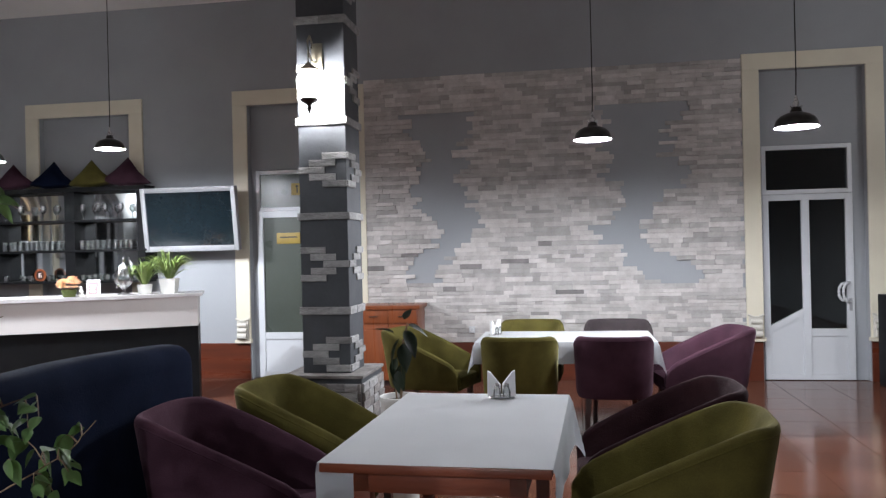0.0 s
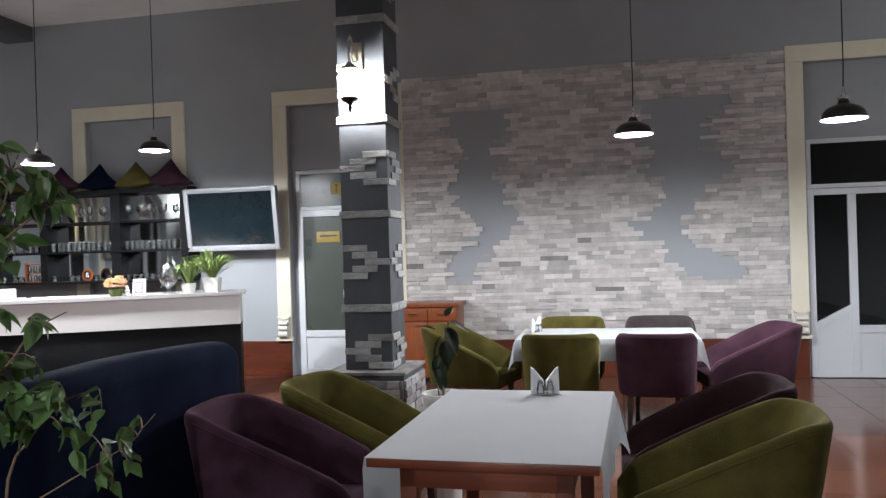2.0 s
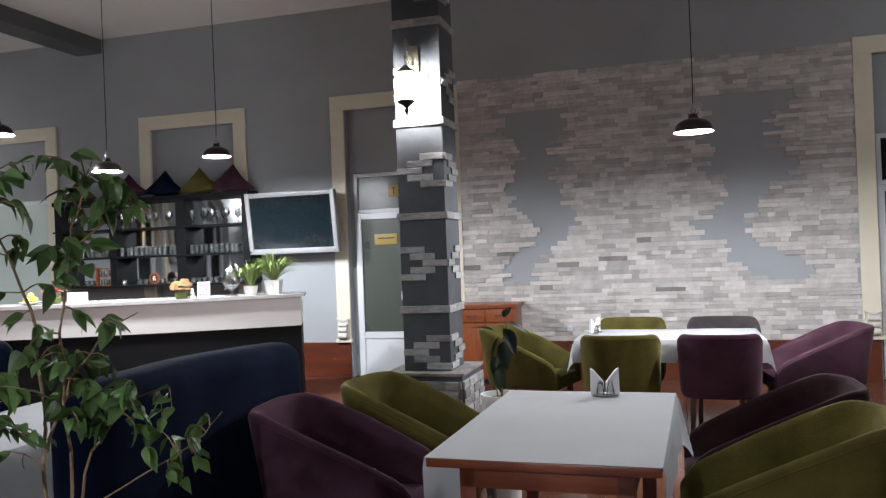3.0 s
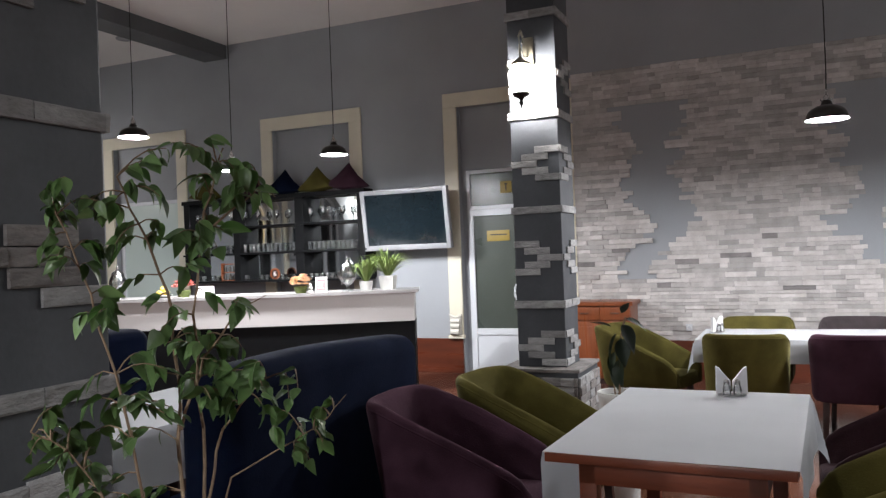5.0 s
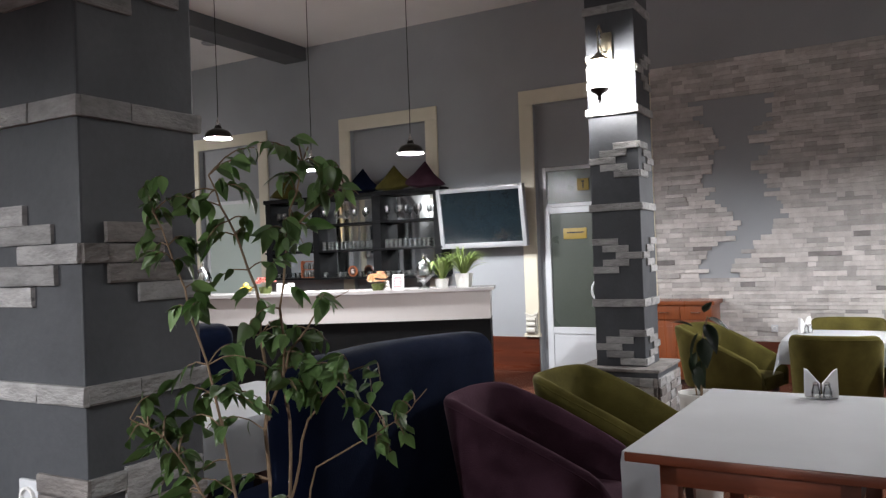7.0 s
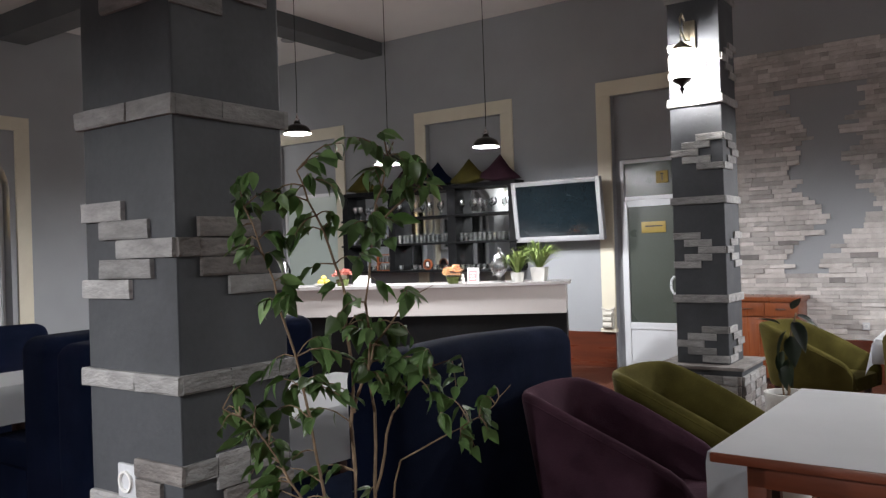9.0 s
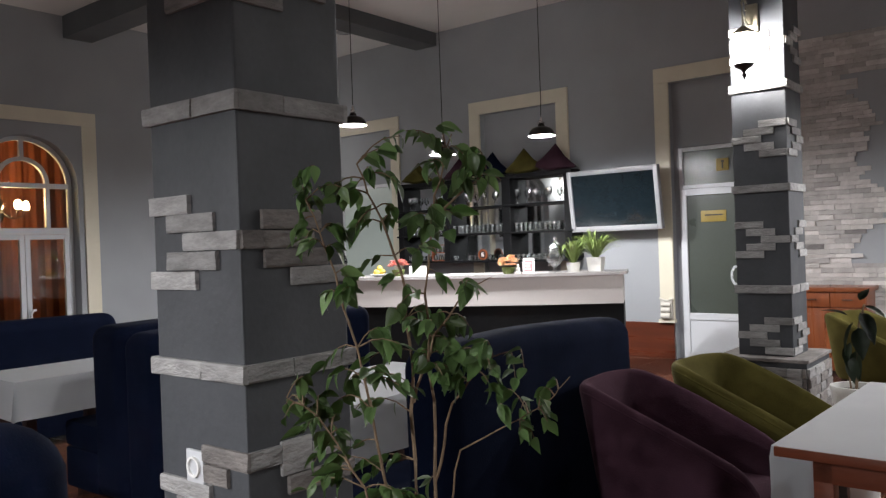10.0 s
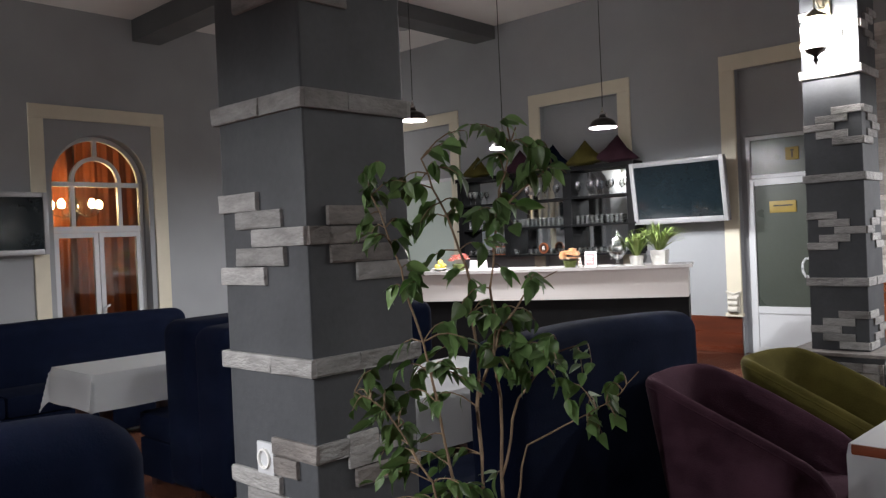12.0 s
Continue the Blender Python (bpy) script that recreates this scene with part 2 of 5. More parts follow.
bm = bmesh.new()
yb = YW + RECESS
edge = XL - 0.3
for a, b, top in NICHES:
    box(bm, (edge, YW, 0), (a, yb, ZC))
    box(bm, (a, YW, top), (b, yb, ZC))
    edge = b
box(bm, (edge, YW, 0), (XR + 0.3, yb, ZC))
DOORS = [(-3.78, -2.64, 2.48), (1.96, 2.88, 2.52)]
edge = XL - 0.3
for a, b, top in DOORS:
    box(bm, (edge, yb, 0), (a, yb + 0.22, ZC))
    box(bm, (a, yb, top), (b, yb + 0.22, ZC))
    edge = b
box(bm, (edge, yb, 0), (XR + 0.3, yb + 0.22, ZC))
wall_north = solid("wall_north", bm, WALL, "grey-blue painted plaster wall with recessed bays", "wall")

ARCH_Y, ARCH_R, ARCH_SPRING = 4.32, 0.61, 2.35


def arched_wall(name, m, length, centres, label):
    """A wall along its local x, thickness behind, with arched openings down to the floor."""
    bm = bmesh.new()
    n = 14
    for sy in (0.0, 0.3):
        edge = 0.0
        for c in centres:
            for lo, hi in (((edge, 0), (c - ARCH_R, ZC)),):
                bm.faces.new([bm.verts.new((x, sy, z)) for x, z in ((lo[0], lo[1]), (hi[0], lo[1]), (hi[0], hi[1]), (lo[0], hi[1]))])
            pts = [(c + ARCH_R * math.cos(math.pi * k / n), ARCH_SPRING + ARCH_R * math.sin(math.pi * k / n)) for k in range(n + 1)][::-1]
            for p, q in zip(pts, pts[1:]):
                bm.faces.new([bm.verts.new((x, sy, z)) for x, z in (p, q, (q[0], ZC), (p[0], ZC))])
            edge = c + ARCH_R
        bm.faces.new([bm.verts.new((x, sy, z)) for x, z in ((edge, 0), (length, 0), (length, ZC), (edge, ZC))])
    for c in centres:
        pts = [(c - ARCH_R, 0)] + [(c - ARCH_R * math.cos(math.pi * k / n), ARCH_SPRING + ARCH_R * math.sin(math.pi * k / n)) for k in range(n + 1)] + [(c + ARCH_R, 0)]
        for p, q in zip(pts, pts[1:]):
            bm.faces.new([bm.verts.new(v) for v in ((p[0], 0, p[1]), (q[0], 0, q[1]), (q[0], 0.3, q[1]), (p[0], 0.3, p[1]))])
    bmesh.ops.remove_doubles(bm, verts=bm.verts, dist=0.0005)
    ob = solid(name, bm, WALL, label, "wall")
    ob.matrix_basis = m
    return ob


WEST = pose(XL, YS, 0, 0, 0, 90)
arched_wall("wall_west", WEST, YW - YS, [1.75 - YS, ARCH_Y - YS], "grey painted wall with two arched doorways")
solid("wall_south", boxes(((XL - 0.3, YS - 0.3, 0), (XR + 0.3, YS, ZC))), WALL, "plain grey painted wall", "wall")
solid("wall_east", boxes(((XR, YS, 0), (XR + 0.3, YW, ZC))), WALL, "plain grey painted wall", "wall")
solid("ceiling", boxes(((XL - 0.3, YS - 0.3, ZC), (XR + 0.3, YW + 0.4, ZC + 0.2))), CEIL, "off-white painted ceiling", "ceiling")
solid("ceiling_beam", boxes(((-7.70, 5.19, 4.31), (-7.31, YW, ZC)), ((-7.70, YS, 4.31), (-7.31, 4.81, ZC)), bevel=0.006), BEAM, "dark grey painted ceiling beam", "beam")
solid("ceiling_beam", boxes(((XL, 4.81, 4.22), (XR, 5.19, ZC)), bevel=0.006), BEAM, "dark grey painted ceiling beam over the columns", "beam")
floor = solid("floor", boxes(((XL - 0.3, YS - 0.3, -0.2), (XR + 0.3, YW + 0.6, -0.008))), GROUT, "polished red-brown tiled floor", "floor")

# boxes added behind the glazed doors, coloured dark to stand for dim rooms
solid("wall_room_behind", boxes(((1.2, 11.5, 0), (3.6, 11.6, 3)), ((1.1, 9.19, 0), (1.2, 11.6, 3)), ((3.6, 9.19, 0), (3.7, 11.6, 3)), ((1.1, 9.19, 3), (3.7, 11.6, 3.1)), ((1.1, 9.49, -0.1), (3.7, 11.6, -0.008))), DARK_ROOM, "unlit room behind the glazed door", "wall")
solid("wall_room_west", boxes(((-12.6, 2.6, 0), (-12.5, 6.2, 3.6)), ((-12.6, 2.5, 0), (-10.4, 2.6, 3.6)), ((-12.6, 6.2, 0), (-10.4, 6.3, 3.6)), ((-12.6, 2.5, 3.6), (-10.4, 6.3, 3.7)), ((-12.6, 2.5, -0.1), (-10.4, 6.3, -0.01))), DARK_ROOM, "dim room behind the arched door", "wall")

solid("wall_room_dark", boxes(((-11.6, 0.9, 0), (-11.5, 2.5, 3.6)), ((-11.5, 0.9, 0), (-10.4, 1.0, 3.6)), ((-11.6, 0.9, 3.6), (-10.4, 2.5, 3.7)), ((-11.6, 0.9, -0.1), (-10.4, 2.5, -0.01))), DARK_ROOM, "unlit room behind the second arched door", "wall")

# dado boards along the long wall
for a, b in ((XL, -3.86), (-2.56, 1.93), (3.01, XR)):
    bm = boxes(((a, YW - 0.02, 0.0), (b, YW, 0.425)), bevel=0.004)
    solid("baseboard", bm, DADO, "dark red-brown wooden dado board", "dado")


def bay_trim(x0, x1, top):
    """The cream surround of a bay: two legs, a head, and a plaster console on each leg's foot."""
    w, d = 0.175, 0.03
    t = tagged(new("trim"), "cream painted surround of a wall bay", "trim", "", "structure")
    t.location = (0, YW, 0)
    for a in (x0 - w, x1):
        part("leg", boxes(((a, -d, 0.445), (a + w, 0, top)), bevel=0.004), CREAM, t, smooth=False)
        part("plinth", boxes(((a - 0.015, -d - 0.03, 0.427), (a + w + 0.015, 0, 0.468)), bevel=0.005), CREAM, t, smooth=False)
        bm = bmesh.new()
        m = pose(a + w / 2, -d - 0.012, 0.0)
        box(bm, (-0.07, -0.02, 0.468), (0.07, 0.012, 0.70), 0.008, m)
        for zz, rr in ((0.51, 0.038), (0.58, 0.03), (0.64, 0.022)):
            lathe(bm, [(0.002, -0.06), (rr, -0.055), (rr, 0.055), (0.002, 0.06)], 12, m @ pose(0, -0.03, zz, 0, 90, 0))
        tube(bm, [m @ Vector((-0.085 + 0.17 * k / 8, -0.02, 0.70 + 0.014 * math.cos(k * math.pi / 4 * 1.0))) for k in range(9)], 0.012, segs=6)
        part("console", bm, PLASTER, t, "chipped plaster scroll")
    part("head", boxes(((x0 - w, -d, top + 0.001), (x1 + w, 0, top + w)), bevel=0.004), CREAM, t, smooth=False)


for a, b, top in NICHES:
    bay_trim(a, b, top)

# stone-clad panel on the long wall
HOLE_A = [(3.05, -2.05, -1.14), (2.84, -1.87, -1.2), (2.59, -1.69, -1.26), (2.21, -1.84, -1.29), (1.96, -1.75, -1.14), (1.77, -1.53, -1.02), (1.51, -1.6, -1.2), (1.39, -1.84, -1.44), (1.10, -2.0, -1.5)]
HOLE_B = [(3.05, 0.3, 1.2), (2.94, 0.30, 1.24), (2.70, 0.14, 0.94), (2.46, 0.33, 1.0), (2.28, 0.30, 1.24), (2.09, 0.51, 1.06), (1.97, 0.57, 0.88), (1.73, 0.27, 0.69), (1.67, 0.08, 0.63), (1.55, 0.21, 0.75), (1.42, 0.45, 0.95), (1.27, 0.57, 1.24), (1.06, 0.82, 1.36)]


def bare(x0, x1, z):
    """Whether the stretch x0..x1 at height z is left unclad."""
    c = (x0 + x1) / 2
    for h in (HOLE_A, HOLE_B):
        if h[-1][0] < z < h[0][0]:
            for (za, la, ra), (zb, lb, rb) in zip(h, h[1:]):
                if zb <= z <= za:
                    f = (z - zb) / (za - zb)
                    if lb + (la - lb) * f < c < rb + (ra - rb) * f:
                        return True
    return False


def stone_mesh(name, length, height, depth, material, rng):
    """A split-faced stone, its back at y = 0 and its face towards -y."""
    bm = bmesh.new()
    n = max(2, int(length / 0.06))
    rows = []
    for j, (z, yy) in enumerate(((0, 0), (0.0, 0.86), (0.12, 1), (0.88, 1), (1.0, 0.86), (1.0, 0))):
        row = []
        for i in range(n + 1):
            dy = depth * yy * (1 + (rng.uniform(-0.16, 0.16) if yy else 0))
            row.append(bm.verts.new((length * i / n, -dy, height * z)))
        rows.append(row)
    for a, b in zip(rows, rows[1:]):
        for i in range(n):
            bm.faces.new((a[i], a[i + 1], b[i + 1], b[i]))
    bm.faces.new([r[0] for r in rows])
    bm.faces.new([r[-1] for r in rows][::-1])
    return mesh_of(name, bm, material)


rng = random.Random(5)
spots = []
z = 0.428
while z < 3.42:
    row = rng.choice((0.036, 0.044, 0.05, 0.05, 0.056))
    x = -2.405
    while x < 1.75:
        ln = rng.choice((0.08, 0.12, 0.15, 0.20, 0.20, 0.25, 0.31))
        x1 = min(x + ln, 1.762)
        if x1 - x > 0.04 and not bare(x, x1, z + row / 2):
            spots.append((x, round(x1 - x, 2), z, rng.choice((0.013, 0.016, 0.018, 0.022, 0.028)), row, 0.5 < z < 2.6 and ln > 0.14 and rng.random() < 0.02))
        x += ln
    z += row
cladding = tagged(new("stone_cladding"), "pale grey split-stone strips laid in broken patches", "cladding", "", "structure")
cladding.location = (0, YW, 0)
cache = {}
spots.sort(key=lambda s: (not s[5], abs(s[2] - 1.15) + 0.25 * abs(s[0] - 0.3)))
joined = bmesh.new()
for k, (x, ln, zz, dp, row, dark) in enumerate(spots):
    key = (ln, dp, row, dark)
    if key not in cache:
        cache[key] = stone_mesh("stone", ln - 0.0015, row - 0.0012, dp, DARK_STONE if dark else STONE, rng)
    if k < 300:
        piece("stone", cache[key], cladding, pose(x, 0, zz))
    else:
        tmp = cache[key].copy()
        tmp.transform(pose(x, 0, zz))
        joined.from_mesh(tmp)
        bpy.data.meshes.remove(tmp)
run = part("stone_run", joined, STONE_RUN, cladding, smooth=False)
tagged(run, kind="stuff")


# ---- columns ----
def column(x0, x1, y0, y1, base, bands, front, side, label):
    """A painted square column with bands and staggered patches of slate; front faces -y, side faces +x.
    front: x0, x1, z0, z1, dark; side: y0, y1, z0, z1, dark."""
    t = thing("column", pose(x0, y0, 0), label, "column", "columns of the room")
    w, d = x1 - x0, y1 - y0
    part("shaft", boxes(((0, 0, 0), (w, d, 4.22)), bevel=0.006), COLUMN, t, smooth=False)
    rg = random.Random(int(abs(y0) * 100))
    for zb, hb in bands:
        for name, m, ln in (("band", pose(-0.012, 0, zb), w + 0.024), ("band", pose(w, 0, zb, 0, 0, 90), d), ("band", pose(0, d, zb, 0, 0, -90), d), ("band", pose(w + 0.012, d, zb, 0, 0, 180), w + 0.024)):
            cut = ln * rg.uniform(0.38, 0.62)
            for a, b in ((0.0, cut - 0.001), (cut + 0.001, ln)):
                piece(name, stone_mesh("band", b - a, hb, rg.uniform(0.011, 0.015), SLATE, rg), t, m @ pose(a, 0, 0))
    for a, b, z0, z1, dark in front:
        piece("slate", stone_mesh("slate", b - a, z1 - z0, rg.uniform(0.008, 0.013), DARK_SLATE if dark else SLATE, rg), t, pose(a - x0, 0, z0))
    for a, b, z0, z1, dark in side:
        piece("slate", stone_mesh("slate", b - a, z1 - z0, rg.uniform(0.008, 0.013), DARK_SLATE if dark else SLATE, rg), t, pose(w, a - y0, z0, 0, 0, 90))
    if base:
        e, h = base
        part("base", boxes(((-e, -e, 0), (w + e, d + e, h)), bevel=0.004), COLUMN, t, smooth=False)
        zz = 0.0
        while zz < h - 0.03:
            for m, ln in ((pose(-e, -e, zz), w + 2 * e), (pose(w + e, -e, zz, 0, 0, 90), d + 2 * e)):
                xx = 0.0
                while xx < ln - 0.01:
                    l2 = min(rg.choice((0.08, 0.12, 0.16)), ln - xx)
                    if rg.random() < 0.93:
                        piece("slate", stone_mesh("slate", l2 - 0.004, 0.052, rg.uniform(0.012, 0.022), SLATE if rg.random() < 0.62 else DARK_SLATE, rg), t, m @ pose(xx, 0, 0))
                    xx += l2
            zz += 0.056
        part("base_cap", boxes(((-e - 0.012, -e - 0.012, h), (w + e + 0.012, d + e + 0.012, h + 0.02)), bevel=0.004), DARK_SLATE, t, smooth=False)
    return t


def pattern(a, b, zc, rows):
    """Courses of a stepped slate figure on a face a..b, centred on height zc."""
    n, w = len(rows), b - a
    return [(a + w * p, a + w * q, zc + ((n / 2 - k - 1) * 0.044), zc + ((n / 2 - k) * 0.044) - 0.002, False) for k, (p, q) in enumerate(rows)]


RING = [(0.50, 1.0), (0.22, 0.77), (0.0, 0.54), (0.22, 0.77), (0.50, 1.0)]
RING_SIDE = [(0.0, 0.52), (0.25, 0.80), (0.52, 1.0), (0.25, 0.80), (0.0, 0.52)]
ARROW = [(0.0, 0.53), (0.21, 0.74), (0.48, 1.0), (0.21, 0.74), (0.0, 0.53)]
ARROW_SIDE = [(0.52, 1.0), (0.28, 0.76), (0.0, 0.45), (0.28, 0.76), (0.52, 1.0)]


C1F = (-1.755, -1.442)
C1S = (4.79, 5.11)
f1, s1 = [], []
for zc, fr, sd in ((0.84, RING, RING_SIDE), (1.41, ARROW, ARROW_SIDE), (2.005, RING, RING_SIDE), (2.57, ARROW, ARROW_SIDE), (3.20, RING, RING_SIDE)):
    f1 += pattern(*C1F, zc, fr)
    s1 += pattern(*C1S, zc, sd)
column(*C1F, *C1S, (0.095, 0.70), [(1.09, 0.048), (1.69, 0.045), (2.29, 0.048), (2.93, 0.05), (3.53, 0.05)], f1, s1, "dark grey column with white slate strips and a lit lantern")
C2F = (-1.868, -1.535)
C2S = (0.995, 1.305)
f2 = [(-1.868, -1.71, 1.54, 1.583, False), (-1.80, -1.62, 1.498, 1.539, False), (-1.735, -1.535, 1.455, 1.496, False), (-1.80, -1.61, 1.411, 1.453, False), (-1.872, -1.69, 1.366, 1.408, False),
      (-1.69, -1.525, 0.975, 1.016, True), (-1.69, -1.60, 0.931, 0.972, True), (-1.86, -1.665, 0.886, 0.926, False), (-1.80, -1.63, 0.842, 0.883, False), (-1.868, -1.70, 0.798, 0.839, False), (-1.77, -1.585, 2.005, 2.048, False), (-1.70, -1.535, 2.05, 2.09, False), (-1.80, -1.62, 2.092, 2.132, False)]
s2 = [(0.995, 1.05, 1.455, 1.496, True), (1.05, 1.22, 1.498, 1.541, True), (1.052, 1.20, 1.455, 1.495, True), (1.055, 1.24, 1.412, 1.453, True), (1.13, 1.30, 1.369, 1.41, False),
      (0.99, 1.08, 0.975, 1.016, False), (1.082, 1.17, 0.945, 1.022, False), (1.172, 1.29, 0.965, 1.003, False), (1.10, 1.30, 0.90, 0.942, True), (0.995, 1.13, 1.99, 2.033, False), (1.08, 1.26, 2.035, 2.075, False)]
c2 = column(*C2F, *C2S, (0.10, 0.5), [(0.56, 0.042), (1.165, 0.040), (1.755, 0.042), (2.35, 0.045), (2.95, 0.045)], f2, s2, "grey column with rough white slate strips beside a ficus")


def socket(x, y, z):
    t = thing("wall_socket", pose(x, y, z), "white plastic wall socket", "socket")
    part("plate", boxes(((-0.033, -0.01, -0.038), (0.033, 0, 0.038)), bevel=0.004), PVC, t)
    bm = bmesh.new()
    lathe(bm, [(0.024, 0), (0.024, 0.006), (0.019, 0.006), (0.018, -0.004), (0.001, -0.004)], 18, pose(0, -0.01, 0, 90, 0, 0))
    part("well", bm, SHADE_IN, t)


socket(-1.72, 0.995, 0.962)
socket(-1.2, YW - 0.028, 0.57)


# ---- doors and windows ----
def leaf_frame(bm, x0, x1, z0, z1, w=0.06, d=0.05, y=0.0):
    """A rectangular frame of four butted bars."""
    box(bm, (x0, y, z0), (x0 + w, y + d, z1), 0.004)
    box(bm, (x1 - w, y, z0), (x1, y + d, z1), 0.004)
    box(bm, (x0 + w, y, z0), (x1 - w, y + d, z0 + w), 0.004)
    box(bm, (x0 + w, y, z1 - w), (x1 - w, y + d, z1), 0.004)


def handle_bow(bm, x, y, z, h=0.16, reach=0.05):
    tube(bm, [(x, y, z - h / 2), (x - 0.05, y - reach, z - h / 2 + 0.004), (x - 0.075, y - reach, z - h / 4), (x - 0.08, y - reach, z), (x - 0.075, y - reach, z + h / 4), (x - 0.05, y - reach, z + h / 2 - 0.004), (x, y, z + h / 2)], 0.015)


def door_glazed(x0, x1, top):
    t = tagged(new("door_1"), "white plastic glazed door with a bow handle, closed", "door", "", "structure")
    t.location = (0, YW + 0.06, 0)
    bm = bmesh.new()
    leaf_frame(bm, x0, x1, 1.995, top, 0.045, 0.06)
    part("transom_frame", bm, PVC, t, smooth=False)
    bm = boxes(((x0 + 0.045, 0.025, 2.04), (x1 - 0.045, 0.031, top - 0.045)))
    p = part("pane", bm, DOOR_GLASS, t, smooth=False)
    xm = (x0 + x1) / 2 - 0.02
    bm = bmesh.new()
    box(bm, (x0, 0, 0.005), (x0 + 0.065, 0.05, 1.99), 0.004)
    box(bm, (x1 - 0.075, 0, 0.005), (x1, 0.05, 1.99), 0.004)
    box(bm, (x0 + 0.065, 0, 1.925), (x1 - 0.075, 0.05, 1.99), 0.004)
    box(bm, (xm - 0.04, 0, 0.005), (xm + 0.04, 0.05, 1.924), 0.004)
    box(bm, (xm + 0.04, 0, 0.47), (x1 - 0.075, 0.05, 0.55), 0.004)
    part("leaf_frame", bm, PVC, t, smooth=False)
    bm = boxes(((xm + 0.04, 0.012, 0.06), (x1 - 0.075, 0.036, 0.47)), bevel=0.003)
    part("panel", bm, PVC, t, smooth=False)
    bm = boxes(((x0 + 0.065, 0, 0.005), (xm - 0.04, 0.05, 0.06)), bevel=0.002)
    box(bm, (xm + 0.04, 0, 0.005), (x1 - 0.075, 0.05, 0.06), 0.002)
    part("bottom_rail", bm, PVC, t, smooth=False)
    # the slanting panel of the narrow half
    bm = bmesh.new()
    xa, xb = x0 + 0.065, xm - 0.04
    for za, zb, ya, yb2 in ((0.06, 0.0, 0.012, 0.036),):
        vs = [bm.verts.new((x, yy, zz)) for yy in (ya, yb2) for x, zz in ((xa, za), (xb, za), (xb, 0.69), (xa, 0.51))]
        for f in ((3, 2, 1, 0), (4, 5, 6, 7), (0, 1, 5, 4), (1, 2, 6, 5), (2, 3, 7, 6), (3, 0, 4, 7)):
            bm.faces.new([vs[i] for i in f])
    part("panel", bm, PVC, t, smooth=False)
    bm = bmesh.new()
    vs = [bm.verts.new((x, yy, zz)) for yy in (0, 0.05) for x, zz in ((xa, 0.51), (xb, 0.69), (xb, 0.765), (xa, 0.585))]
    for f in ((3, 2, 1, 0), (4, 5, 6, 7), (0, 1, 5, 4), (1, 2, 6, 5), (2, 3, 7, 6), (3, 0, 4, 7)):
        bm.faces.new([vs[i] for i in f])
    part("slanting_rail", bm, PVC, t, smooth=False)
    part("pane", boxes(((xa, 0.022, 0.59), (xb, 0.028, 1.925))), DOOR_GLASS, t, smooth=False)
    part("pane", boxes(((xm + 0.04, 0.022, 0.55), (x1 - 0.075, 0.028, 1.925))), DOOR_GLASS, t, smooth=False)
    bm = bmesh.new()
    handle_bow(bm, x1 - 0.05, 0.0, 0.94, 0.2, 0.06)
    handle_bow(bm, x1 - 0.09, 0.0, 0.94, 0.18, 0.045)
    part("door_handle", bm, PVC, t, "white bow handle")
    bm = boxes(((x1 - 0.055, -0.008, 0.74), (x1 - 0.025, 0, 0.87)), bevel=0.003)
    part("lock_plate", bm, SILVER, t)


door_glazed(1.965, 2.875, 2.515)


def door_frosted(x0, x1, top):
    t = tagged(new("door_2"), "white plastic door with frosted glass and yellow signs", "door", "", "structure")
    t.location = (0, YW + 0.06, 0)
    bm = bmesh.new()
    leaf_frame(bm, x0, x1, 1.985, top, 0.045, 0.06)
    part("transom_frame", bm, PVC, t, smooth=False)
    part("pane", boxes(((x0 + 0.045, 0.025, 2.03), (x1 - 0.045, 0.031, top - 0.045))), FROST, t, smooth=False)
    bm = bmesh.new()
    leaf_frame(bm, x0, x1, 0.005, 1.983, 0.075, 0.05)
    box(bm, (x0 + 0.075, 0, 0.46), (x1 - 0.075, 0.05, 0.54), 0.004)
    part("leaf_frame", bm, PVC, t, smooth=False)
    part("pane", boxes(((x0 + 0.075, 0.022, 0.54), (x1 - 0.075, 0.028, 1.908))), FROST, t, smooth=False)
    part("panel", boxes(((x0 + 0.075, 0.012, 0.08), (x1 - 0.075, 0.036, 0.46)), bevel=0.003), PVC, t, smooth=False)
    s = part("sign", boxes(((-3.535, 0.012, 1.595), (-3.245, 0.021, 1.725)), bevel=0.002), YELLOW, t, "small yellow notice")
    part("lettering", boxes(((-3.49, 0.009, 1.665), (-3.28, 0.0125, 1.68)), ((-3.49, 0.009, 1.645), (-3.33, 0.0125, 1.645))), INK, s)
    s = part("sign", boxes(((-3.34, 0.012, 2.17), (-3.20, 0.024, 2.31)), bevel=0.002), YELLOW, t, "small yellow pictogram plate")
    part("pictogram", boxes(((-3.275, 0.009, 2.195), (-3.26, 0.0125, 2.26)), ((-3.285, 0.009, 2.265), (-3.25, 0.0125, 2.285))), INK, s)
    bm = bmesh.new()
    handle_bow(bm, -3.10, 0.0, 0.98, 0.2, 0.05)
    part("door_handle", bm, PVC, t)
    part("threshold", boxes(((x0, -0.055, -0.005), (x1, 0.05, 0.004))), COUNTER_TOP, t, smooth=False)


door_frosted(-3.775, -2.645, 2.47)

# pale frosted panel in the far bay
t = tagged(new("window_1"), "pale frosted glass panel in a white frame", "window", "", "structure")
t.location = (0, YW + 0.03, 0)
bm = bmesh.new()
leaf_frame(bm, -9.42, -8.22, 0.43, 2.40, 0.05, 0.05)
part("window_frame", bm, PVC, t, smooth=False)
part("pane", boxes(((-9.37, 0.02, 0.48), (-8.27, 0.03, 2.35))), PALE_FROST, t, smooth=False)


